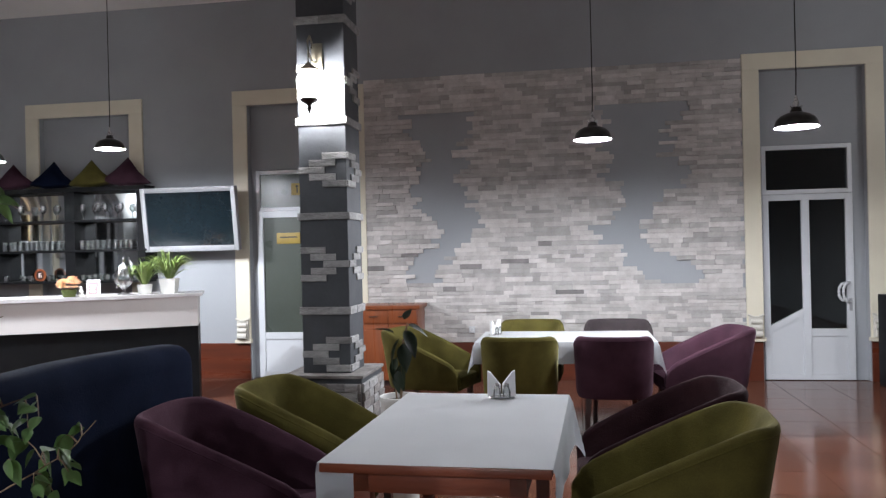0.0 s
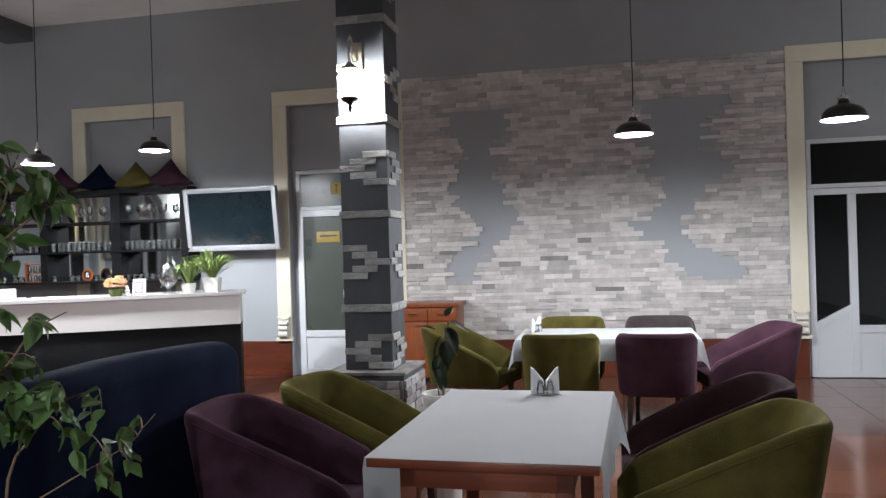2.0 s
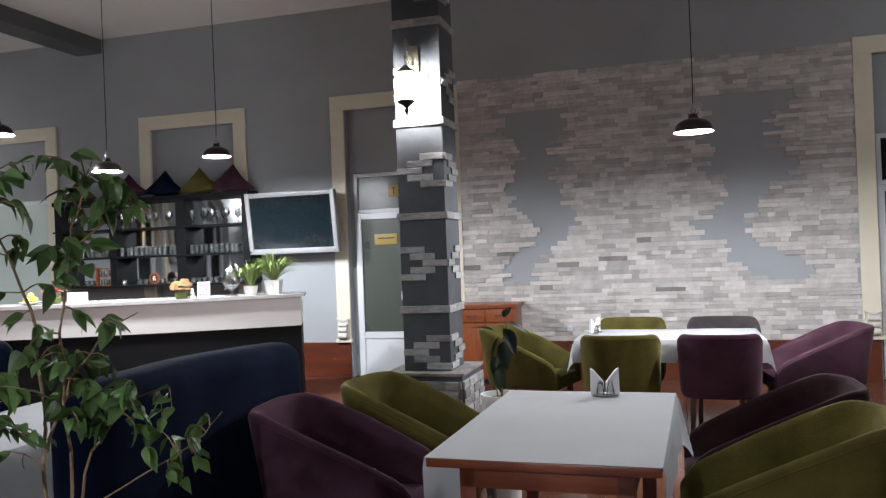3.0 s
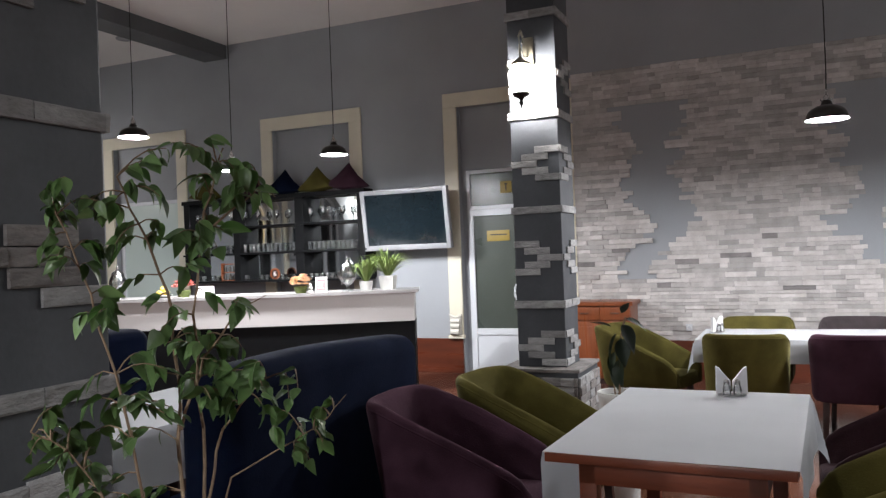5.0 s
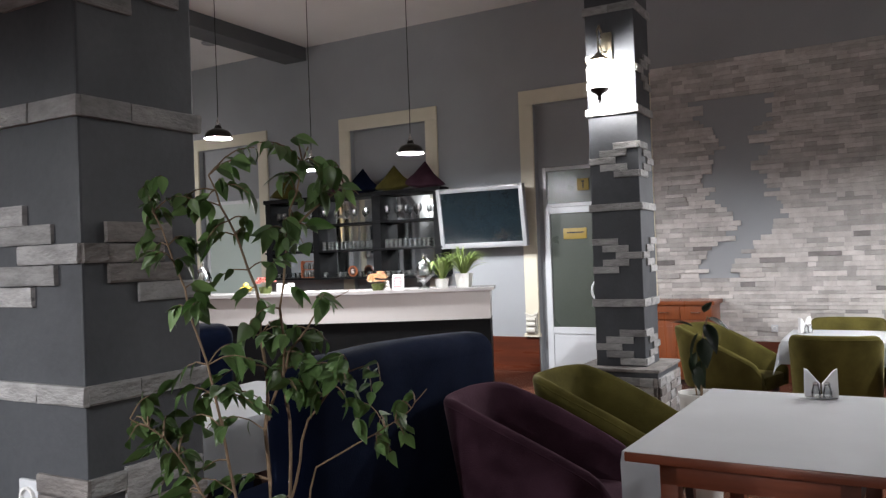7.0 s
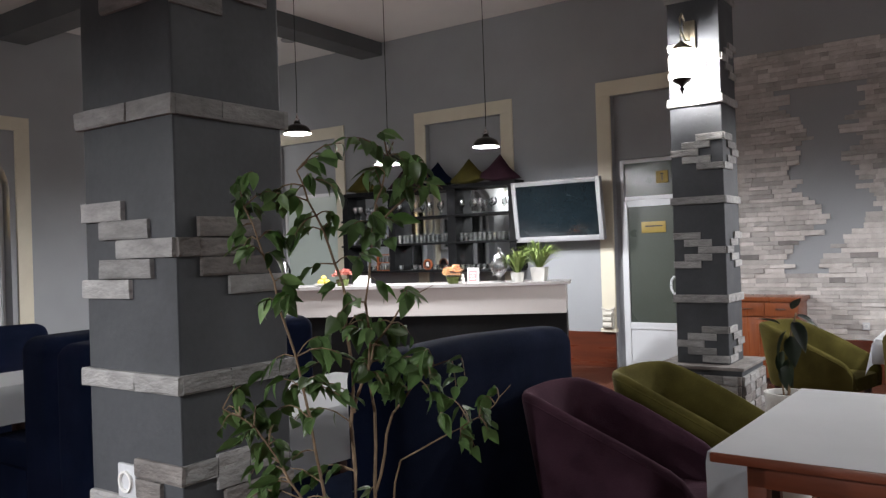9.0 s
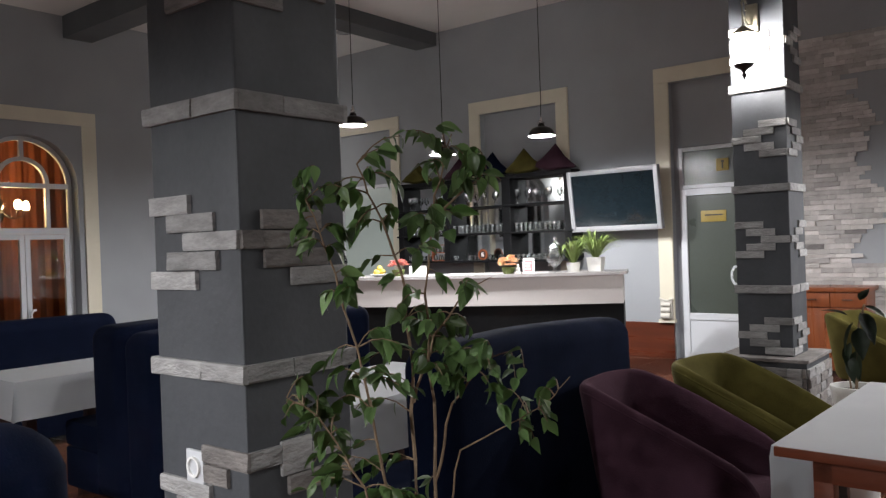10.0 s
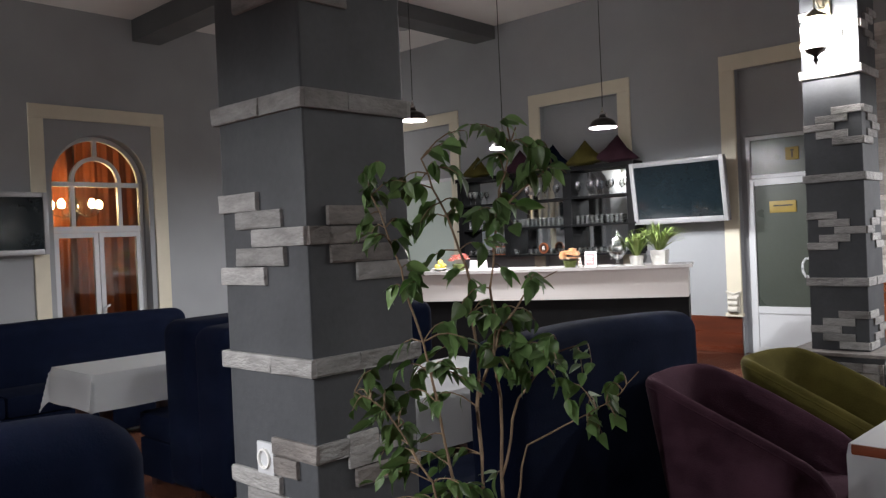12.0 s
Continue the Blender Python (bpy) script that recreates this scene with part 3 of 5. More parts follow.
def arch_bars(bm, cx, zc, r, w, d, n=18, y=0.0):
    """A half ring of rectangular section."""
    rings = []
    for k in range(n + 1):
        a = math.pi * k / n
        rings.append([bm.verts.new((cx + rr * math.cos(a), yy, zc + rr * math.sin(a))) for rr, yy in ((r, y), (r - w, y), (r - w, y + d), (r, y + d))])
    for p, q in zip(rings, rings[1:]):
        for i in range(4):
            bm.faces.new((p[i], p[(i + 1) % 4], q[(i + 1) % 4], q[i]))
    bm.faces.new(rings[0])
    bm.faces.new(rings[-1][::-1])


def arched_door(m, label, name="door_3"):
    """White glazed double door under an arched fanlight; local x along the wall, y into the opening."""
    t = tagged(new(name), label, "door", "", "structure")
    t.matrix_basis = m
    r, s, y = ARCH_R - 0.003, ARCH_SPRING, 0.16
    bm = bmesh.new()
    arch_bars(bm, 0, s, r, 0.05, 0.06, y=y)
    for x in (-r, r - 0.05):
        box(bm, (x, y, 0.005), (x + 0.05, y + 0.06, s), 0.003)
    box(bm, (-r + 0.05, y, s - 0.03), (r - 0.05, y + 0.06, s + 0.03), 0.003)
    box(bm, (-r + 0.05, y, 1.74), (r - 0.05, y + 0.06, 1.82), 0.003)
    for x in (-0.30, 0.30):
        box(bm, (x - 0.025, y, 1.82), (x + 0.025, y + 0.06, s - 0.03), 0.003)
    part("door_frame", bm, PVC, t, smooth=False)
    bm = bmesh.new()
    arch_bars(bm, 0, s + 0.03, 0.325, 0.05, 0.055, y=y + 0.002)
    box(bm, (-0.025, y, s + 0.355), (0.025, y + 0.055, s + r - 0.05), 0.003)
    part("fanlight_bars", bm, PVC, t, smooth=False)
    bm = bmesh.new()
    n = 16
    vs = [bm.verts.new(((r - 0.04) * math.cos(math.pi * k / n), y + 0.03, s + (r - 0.04) * math.sin(math.pi * k / n))) for k in range(n + 1)]
    bm.faces.new(vs)
    part("pane", bm, DOOR_GLASS, t, smooth=False)
    part("pane", boxes(((-r + 0.05, y + 0.027, 1.82), (r - 0.05, y + 0.033, s - 0.03))), DOOR_GLASS, t, smooth=False)
    for a, b in ((-r + 0.055, -0.004), (0.004, r - 0.055)):
        bm = bmesh.new()
        leaf_frame(bm, a, b, 0.01, 1.737, 0.06, 0.05, y)
        box(bm, (a + 0.06, y, 0.5), (b - 0.06, y + 0.05, 0.58), 0.003)
        lf = part("leaf", bm, PVC, t, smooth=False)
        part("pane", boxes(((a + 0.06, y + 0.02, 0.58), (b - 0.06, y + 0.026, 1.677))), DOOR_GLASS, lf, smooth=False)
        part("panel", boxes(((a + 0.06, y + 0.012, 0.07), (b - 0.06, y + 0.036, 0.5))), PVC, lf, smooth=False)
    bm = bmesh.new()
    handle_bow(bm, 0.10, y, 0.72, 0.16, 0.05)
    part("door_handle", bm, PVC, t)
    return t


ARCH_M = pose(XL, ARCH_Y, 0, 0, 0, 90)
arched_door(ARCH_M, "white arched glazed double door with orange curtains behind")
arched_door(pose(XL, 1.75, 0, 0, 0, 90), "white arched glazed double door before a dark room", "door_4")
t = tagged(new("trim"), "cream painted surround of the arched door", "trim", "", "structure")
t.matrix_basis = ARCH_M
for lo, hi in (((-0.85, -0.03, 0.0), (-0.68, 0, 3.12)), ((0.68, -0.03, 0.0), (0.86, 0, 3.12)), ((-0.85, -0.03, 3.121), (0.86, 0, 3.29))):
    part("board", boxes((lo, hi), bevel=0.004), CREAM, t, smooth=False)


def curtain(y0, y1, x, label):
    bm = bmesh.new()
    n = 60
    cols = []
    for k in range(n + 1):
        u = k / n
        dx = 0.035 * math.sin(u * 26 + 0.6 * math.sin(u * 9)) + 0.012 * math.sin(u * 61)
        cols.append([bm.verts.new((x + dx * (0.6 + 0.4 * (1 - zz / 3.2)), y0 + (y1 - y0) * u, zz)) for zz in (0.02, 1.0, 2.0, 3.15)])
    for a, b in zip(cols, cols[1:]):
        for i in range(3):
            bm.faces.new((a[i], b[i], b[i + 1], a[i + 1]))
    bmesh.ops.solidify(bm, geom=bm.faces[:], thickness=0.006)
    ob = new("curtain", mesh_of("curtain", bm, CURTAIN, True))
    return tagged(ob, label, "curtain", "curtains behind the arched door")


curtain(3.5, 4.35, -11.25, "orange-brown curtain hanging in folds")
curtain(4.55, 5.4, -11.5, "orange-brown curtain hanging in folds")
curtain(3.0, 5.9, -12.3, "orange-brown curtain hanging in folds")


# ---- lamps ----
def chandelier(at):
    t = thing("chandelier", pose(*at), "lit brass chandelier with warm candle bulbs", "chandelier")
    bm = bmesh.new()
    lathe(bm, [(0.002, 0.2), (0.03, 0.16), (0.02, 0.05), (0.05, 0.0), (0.03, -0.08), (0.002, -0.12)], 14)
    tube(bm, [(0, 0, 0.15), (0, 0, 0.9)], 0.008)
    part("stem", bm, BRONZE, t)
    for k in range(5):
        a = 2 * math.pi * k / 5 + 0.4
        c, s = math.cos(a), math.sin(a)
        bm = bmesh.new()
        tube(bm, [(0.03 * c, 0.03 * s, 0), (0.12 * c, 0.16 * s, -0.07), (0.20 * c, 0.28 * s, -0.03), (0.23 * c, 0.32 * s, 0.05)], 0.008)
        arm = part("arm", bm, BRONZE, t)
        bm = bmesh.new()
        lathe(bm, [(0.002, 0.04), (0.035, 0.05), (0.05, 0.10), (0.03, 0.15), (0.002, 0.17)], 12, pose(0.23 * c, 0.32 * s, 0))
        part("bulb", bm, WARM_BULB, arm)
    point_light("chandelier_lamp", (at[0], at[1], at[2] + 0.1), CHANDELIER_W, (1.0, 0.6, 0.28), 0.15)


chandelier((-10.80, 4.27, 2.03))


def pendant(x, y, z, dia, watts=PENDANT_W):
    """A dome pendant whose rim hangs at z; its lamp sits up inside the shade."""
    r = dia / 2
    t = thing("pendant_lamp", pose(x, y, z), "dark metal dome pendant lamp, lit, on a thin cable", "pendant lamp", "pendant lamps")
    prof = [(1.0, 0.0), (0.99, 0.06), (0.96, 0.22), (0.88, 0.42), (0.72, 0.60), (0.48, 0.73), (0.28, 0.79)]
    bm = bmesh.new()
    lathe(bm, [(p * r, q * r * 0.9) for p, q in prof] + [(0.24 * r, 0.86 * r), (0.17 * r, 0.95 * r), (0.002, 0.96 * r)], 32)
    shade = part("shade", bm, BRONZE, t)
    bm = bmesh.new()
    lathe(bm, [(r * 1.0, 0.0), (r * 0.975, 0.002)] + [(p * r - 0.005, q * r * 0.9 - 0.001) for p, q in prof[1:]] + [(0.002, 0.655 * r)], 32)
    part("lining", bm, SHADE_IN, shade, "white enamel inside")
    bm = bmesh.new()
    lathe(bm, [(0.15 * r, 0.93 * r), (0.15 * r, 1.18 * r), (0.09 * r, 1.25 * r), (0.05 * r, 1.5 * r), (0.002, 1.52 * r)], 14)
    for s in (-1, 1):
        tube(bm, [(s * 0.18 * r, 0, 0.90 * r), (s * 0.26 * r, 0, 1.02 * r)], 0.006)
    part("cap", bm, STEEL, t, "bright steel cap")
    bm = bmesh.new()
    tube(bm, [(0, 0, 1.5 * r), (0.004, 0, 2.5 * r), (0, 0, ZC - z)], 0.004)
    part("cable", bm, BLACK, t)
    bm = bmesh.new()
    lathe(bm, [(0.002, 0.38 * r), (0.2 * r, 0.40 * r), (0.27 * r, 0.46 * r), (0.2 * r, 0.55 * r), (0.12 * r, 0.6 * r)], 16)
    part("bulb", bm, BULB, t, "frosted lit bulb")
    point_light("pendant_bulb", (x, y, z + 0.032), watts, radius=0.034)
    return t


for spot in ((0.12, 6.15, 2.30, 0.285, 260.0), (1.45, 5.6, 2.25, 0.285), (-4.355, 6.85, 2.505, 0.275, 215.0), (-5.33, 6.46, 2.385, 0.28, 330.0), (-6.10, 5.92, 2.735, 0.285, 235.0)):
    pendant(*spot)
# unseen copies added as fill light for the near table, booths, column and ficus
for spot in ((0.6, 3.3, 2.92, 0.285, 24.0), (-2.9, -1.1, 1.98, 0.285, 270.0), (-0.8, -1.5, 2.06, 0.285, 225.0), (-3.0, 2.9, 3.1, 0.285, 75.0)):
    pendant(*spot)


def lantern(m, label, watts=LANTERN_W):
    """A hook-armed wall lantern; the wall is at local y = 0, the lantern towards -y; the glass is centred on z = 0."""
    t = thing("wall_lantern", m, label, "wall lantern", "wall lanterns")
    bm = bmesh.new()
    box(bm, (-0.035, -0.02, 0.12), (0.035, 0, 0.30), 0.006)
    tube(bm, [(0, -0.01, 0.18), (0, -0.10, 0.16), (0, -0.17, 0.20), (0, -0.19, 0.27), (0, -0.15, 0.31), (0, -0.11, 0.28), (0, -0.125, 0.24)], 0.007)
    tube(bm, [(0, -0.18, 0.22), (0, -0.18, 0.15)], 0.005)
    part("arm", bm, OLD_GOLD, t, "aged gold scroll arm")
    c = pose(0, -0.18, 0)
    bm = bmesh.new()
    lathe(bm, [(0.002, 0.15), (0.010, 0.14), (0.022, 0.128), (0.068, 0.10), (0.082, 0.088), (0.002, 0.086)], 6, c)
    part("roof", bm, OLD_GOLD, t, smooth=False)
    bm = bmesh.new()
    lathe(bm, [(0.058, 0.085), (0.078, 0.05), (0.074, -0.02), (0.050, -0.08)], 6, c)
    part("glass", bm, LANTERN_GLASS, t, "glowing white glass", smooth=False).visible_shadow = False
    bm = bmesh.new()
    for k in range(6):
        a = 2 * math.pi * k / 6
        tube(bm, [c @ Vector((r * math.cos(a), r * math.sin(a), z)) for r, z in ((0.061, 0.085), (0.081, 0.05), (0.077, -0.02), (0.052, -0.08))], 0.0025, segs=5)
    part("cage", bm, BRONZE, t)
    bm = bmesh.new()
    lathe(bm, [(0.056, -0.08), (0.048, -0.095), (0.02, -0.11), (0.008, -0.125), (0.014, -0.14), (0.006, -0.155), (0.002, -0.17)], 12, c)
    part("finial", bm, BRONZE, t)
    point_light("lantern_lamp", m @ Vector((0, -0.18, 0.01)), watts, (1.0, 0.98, 0.94), 0.03)
    return t


lantern(pose(-1.61, 4.775, 2.50), "ornate wall lantern with glowing glass on the column")
lantern(pose(XL, 0.55, 2.72, 0, 0, 90), "ornate lit wall lantern on the grey wall, out of direct view", 62.0)
# two unseen lanterns added to brighten the upper part of the long wall
lantern(pose(XR, 5.6, 2.8, 0, 0, -90), "ornate lit wall lantern on the grey wall, out of direct view", 66.0)
lantern(pose(XL, 7.6, 2.7, 0, 0, 90), "ornate lit wall lantern on the grey wall, out of direct view", 20.0)
patch = tagged(new("stone_patch"), "white slate strips behind a wall lantern", "cladding", "", "structure")
patch.matrix_basis = pose(XL, 0.55, 2.72, 0, 0, 90)
for k, (a, w) in enumerate(((-0.16, 0.30), (-0.12, 0.28), (-0.17, 0.33), (-0.13, 0.24), (-0.16, 0.32))):
    piece("slate", stone_mesh("slate", w, 0.066, 0.012, SLATE, rng), patch, pose(a, 0, -0.22 + 0.069 * k))

bm = bmesh.new()
lathe(bm, [(0.11, 0), (0.11, -0.015), (0.09, -0.02), (0.085, -0.008), (0.002, -0.008)], 24)
ob = new("ceiling_vent", mesh_of("ceiling_vent", bm, SILVER, True))
ob.location = (-8.2, 7.9, ZC)
tagged(ob, "round grey vent set in the ceiling", "vent")


# ---- tub chairs ----
def shell_height(y, back, arm):
    """Rim height at depth y: level along the back, then falling straight to the arms' fronts."""
    k = min(1, max(0, (y + 0.30) / 0.67))
    return back - (back - arm) * (k * k / 0.24 if k < 0.12 else k - 0.06) / 0.94 + 0.012 * math.sin(math.pi * k)


def tub_chair(m, velvet, label, back=0.82, arm=0.54, group=""):
    """A wrap-around upholstered chair facing its local +y."""
    t = thing("tub_chair", m, label, "chair", group)
    w, d, n = 0.268, 0.255, 44

    def wrap(u, off, z):
        # a rounded U: straight arms, round back
        k = abs(u)
        up = max(0, (z - 0.2) / 0.6)
        hw, hb = w + off + 0.022 * up, d + off + 0.105 * up
        if k < 0.62:
            a = (k / 0.62) * math.pi / 2
            ex = 0.58
            x = hw * math.sin(a) ** ex
            y = -hb * math.cos(a) ** ex
        else:
            x = hw - 0.02 * (k - 0.62) / 0.38
            y = (k - 0.62) / 0.38 * 0.37
        return (x if u >= 0 else -x, y)

    bm = bmesh.new()
    sect = []
    for i in range(n + 1):
        u = -1 + 2 * i / n
        h = shell_height(wrap(u, 0.0, back - 0.1)[1], back, arm)
        h -= 0.05 * max(0, (abs(u) - 0.92) / 0.08) ** 2
        low = min(0.47, h - 0.12)
        ring = []
        for off, z in ((0.0, 0.35), (0.010, 0.38), (0.012, h - 0.045), (0.009, h - 0.016), (-0.001, h - 0.003), (-0.014, h), (-0.026, h - 0.008), (-0.036, h - 0.028), (-0.050, h - 0.08), (-0.088, low), (-0.09, 0.38), (-0.07, 0.35)):
            x, y = wrap(u, off, z)
            ring.append(bm.verts.new((x, y, z)))
        sect.append(ring)
    k = len(sect[0])
    for a, b in zip(sect, sect[1:]):
        for i in range(k):
            bm.faces.new((a[i], a[(i + 1) % k], b[(i + 1) % k], b[i]))
    bm.faces.new(sect[0])
    bm.faces.new(sect[-1][::-1])
    part("shell", bm, velvet, t)
    bm = bmesh.new()
    ring = []
    for i in range(n + 1):
        u = -1 + 2 * i / n
        h = shell_height(wrap(u, 0.0, back - 0.1)[1], back, arm) - 0.05 * max(0, (abs(u) - 0.92) / 0.08) ** 2
        x, y = wrap(u, 0.008, h - 0.03)
        ring.append((x, y, h - 0.03))
    tube(bm, ring, 0.005, segs=6)
    part("piping", bm, velvet, t)
    # seat cushion, softly domed
    bm = bmesh.new()
    box(bm, (-0.19, -0.22, 0.345), (0.19, 0.375, 0.455), 0.03)
    for v in bm.verts:
        if v.co.z > 0.4:
            v.co.z += 0.025 * (1 - (v.co.x / 0.22) ** 2) * (1 - (v.co.y / 0.42) ** 2)
    part("seat", bm, velvet, t)
    for sx in (-1, 1):
        for sy, yy in ((-1, -0.20), (1, 0.29)):
            bm = bmesh.new()
            vs = []
            for z, r in ((0.0, 0.014), (0.385, 0.023)):
                px, py = sx * (0.19 + 0.02 * (1 - z / 0.385)), yy + sy * 0.02 * (1 - z / 0.385)
                vs.append([bm.verts.new((px + a * r, py + b * r, z)) for a, b in ((-1, -1), (1, -1), (1, 1), (-1, 1))])
            for i in range(4):
                bm.faces.new((vs[0][i], vs[0][(i + 1) % 4], vs[1][(i + 1) % 4], vs[1][i]))
            bm.faces.new(vs[0][::-1])
            bm.faces.new(vs[1])
            part("leg", bm, LEG, t, smooth=False)
    return t


G1, G2 = "chairs round the near table", "chairs round the back table"
tub_chair(pose(-1.44, 3.08, 0, 0, 0, -86), PURPLE, "purple velvet tub chair at the white-clothed table", back=0.85, arm=0.56, group=G1)
tub_chair(pose(-1.32, 3.76, 0, 0, 0, -94), OLIVE, "olive green velvet tub chair at the white-clothed table", back=0.84, arm=0.55, group=G1)
tub_chair(pose(0.29, 3.02, 0, 0, 0, 88), OLIVE, "olive green velvet tub chair tucked to the table", back=0.86, arm=0.56, group=G1)
tub_chair(pose(0.33, 3.74, 0, 0, 0, 92), MAROON, "dark maroon velvet tub chair tucked to the table", back=0.845, arm=0.55, group=G1)
tub_chair(pose(-0.475, 6.19, 0, 0, 0, 1), OLIVE, "olive velvet tub chair seen from behind", group=G2)
tub_chair(pose(0.24, 6.19, 0, 0, 0, -2), PURPLE, "purple velvet tub chair seen from behind", group=G2)
tub_chair(pose(-0.44, 7.02, 0, 0, 0, 180), OLIVE, "olive velvet tub chair by the stone wall", back=0.82, group=G2)
tub_chair(pose(0.32, 7.00, 0, 0, 0, 178), MAUVE, "greyish mauve velvet tub chair by the stone wall", back=0.82, group=G2)
tub_chair(pose(-1.27, 6.52, 0, 0, 0, -104), OLIVE, "olive velvet tub chair at the table's end", group=G2)
tub_chair(pose(0.96, 6.52, 0, 0, 0, 98), PURPLE, "purple velvet tub chair at the table's end", group=G2)


# ---- tables ----
def table(m, lx, ly, h, label, group="tables", wood=TABLE_WOOD):
    """A wooden table: top, apron and four legs, standing on local z = 0, centred."""
    t = thing("dining_table", m, label, "table", group)
    part("tabletop", boxes(((-lx / 2, -ly / 2, h - 0.032), (lx / 2, ly / 2, h)), bevel=0.006), wood, t)
    i = 0.09
    for lo, hi in (((-lx / 2 + i, -ly / 2 + i, h - 0.12), (lx / 2 - i, -ly / 2 + i + 0.025, h - 0.032)), ((-lx / 2 + i, ly / 2 - i - 0.025, h - 0.12), (lx / 2 - i, ly / 2 - i, h - 0.032)),
                   ((-lx / 2 + i, -ly / 2 + i + 0.025, h - 0.12), (-lx / 2 + i + 0.025, ly / 2 - i - 0.025, h - 0.032)), ((lx / 2 - i - 0.025, -ly / 2 + i + 0.025, h - 0.12), (lx / 2 - i, ly / 2 - i - 0.025, h - 0.032))):
        part("apron", boxes((lo, hi), bevel=0.003), wood, t)
    for sx in (-1, 1):
        for sy in (-1, 1):
            cx, cy = sx * (lx / 2 - i - 0.03), sy * (ly / 2 - i - 0.03)
            part("leg", boxes(((cx - 0.03, cy - 0.03, 0), (cx + 0.03, cy + 0.03, h - 0.033)), bevel=0.005), wood, t)
    return t


def tablecloth(m, lx, ly, h, drops, label, seed=1):
    """A cloth over a table; drops: how far it hangs at -x, +x, -y, +y (0: flush with the edge)."""
    bm = bmesh.new()
    n, e = 40, 0.004
    rg = random.Random(seed)
    ph = [rg.uniform(0, 6) for _ in range(8)]
    dx0, dx1, dy0, dy1 = drops
    hx, hy = lx / 2 + e, ly / 2 + e

    def axis(half, d0, d1):
        out = []
        if d0:
            out += [-half - d0 + d0 * k / 8 for k in range(8)]
        out += [-half + 2 * half * k / n for k in range(n + 1)]
        if d1:
            out += [half + d1 * (k + 1) / 8 for k in range(8)]
        return out

    us, vs = axis(hx, dx0, dx1), axis(hy, dy0, dy1)
    grid = []
    for u in us:
        row = []
        for v in vs:
            ox, oy = max(0, abs(u) - hx), max(0, abs(v) - hy)
            x, y = max(-hx, min(hx, u)), max(-hy, min(hy, v))
            drop = math.hypot(ox, oy) if (ox and oy) else ox + oy
            z = h + 0.003 - drop + (0.0012 * math.sin(u * 7 + ph[0]) * math.sin(v * 5 + ph[1]) if not drop else 0)
            if drop:
                wave = 0.010 + 0.022 * drop / 0.3 * math.sin(8 * v + ph[2]) * math.cos(5.3 * v + ph[3]) if ox and not oy else 0.010 + 0.022 * drop / 0.3 * math.sin(8 * u + ph[4]) * math.cos(4.7 * u + ph[5])
                if ox and oy:
                    wave = 0.01 + 0.28 * min(ox, oy)
                    x += math.copysign(wave, u)
                    y += math.copysign(wave, v)
                elif ox:
                    x += math.copysign(abs(wave) * 0.8 + 0.03 * drop, u)
                else:
                    y += math.copysign(abs(wave) * 0.8 + 0.03 * drop, v)
            row.append(bm.verts.new((x, y, z)))
        grid.append(row)
    for a, b in zip(grid, grid[1:]):
        for i in range(len(a) - 1):
            bm.faces.new((a[i], b[i], b[i + 1], a[i + 1]))
    bmesh.ops.solidify(bm, geom=bm.faces[:], thickness=0.002)
    ob = new("tablecloth", mesh_of("tablecloth", bm, CLOTH, True))
    ob.matrix_basis = m
    return tagged(ob, label, "tablecloth")


NEAR = pose(-0.489, 3.137, 0, 0, 0, -1.9)
table(NEAR, 0.775, 1.275, 0.78, "red-brown wooden dining table under a white cloth")
tablecloth(NEAR, 0.775, 1.275, 0.78, (0.30, 0.20, 0.0, 0.24), "plain white tablecloth hanging over the sides", 2)
BACK = pose(-0.13, 6.60, 0)
table(BACK, 1.40, 0.80, 0.74, "wooden dining table under a white cloth by the wall")
tablecloth(BACK, 1.40, 0.80, 0.74, (0.18, 0.18, 0.17, 0.17), "white tablecloth with hanging corners", 3)
BOOTH_A = pose(-3.0, 2.88, 0)
table(BOOTH_A, 0.72, 1.12, 0.75, "booth table under a white cloth", wood=LEG)
tablecloth(BOOTH_A, 0.72, 1.12, 0.75, (0.25, 0.25, 0.25, 0.25), "white tablecloth between the navy sofas", 4)
BOOTH_B = pose(-5.12, 2.28, 0)
table(BOOTH_B, 0.60, 0.78, 0.75, "booth table under a white cloth", wood=LEG)
tablecloth(BOOTH_B, 0.60, 0.78, 0.75, (0.22, 0.22, 0.22, 0.22), "white tablecloth between the navy sofas", 6)


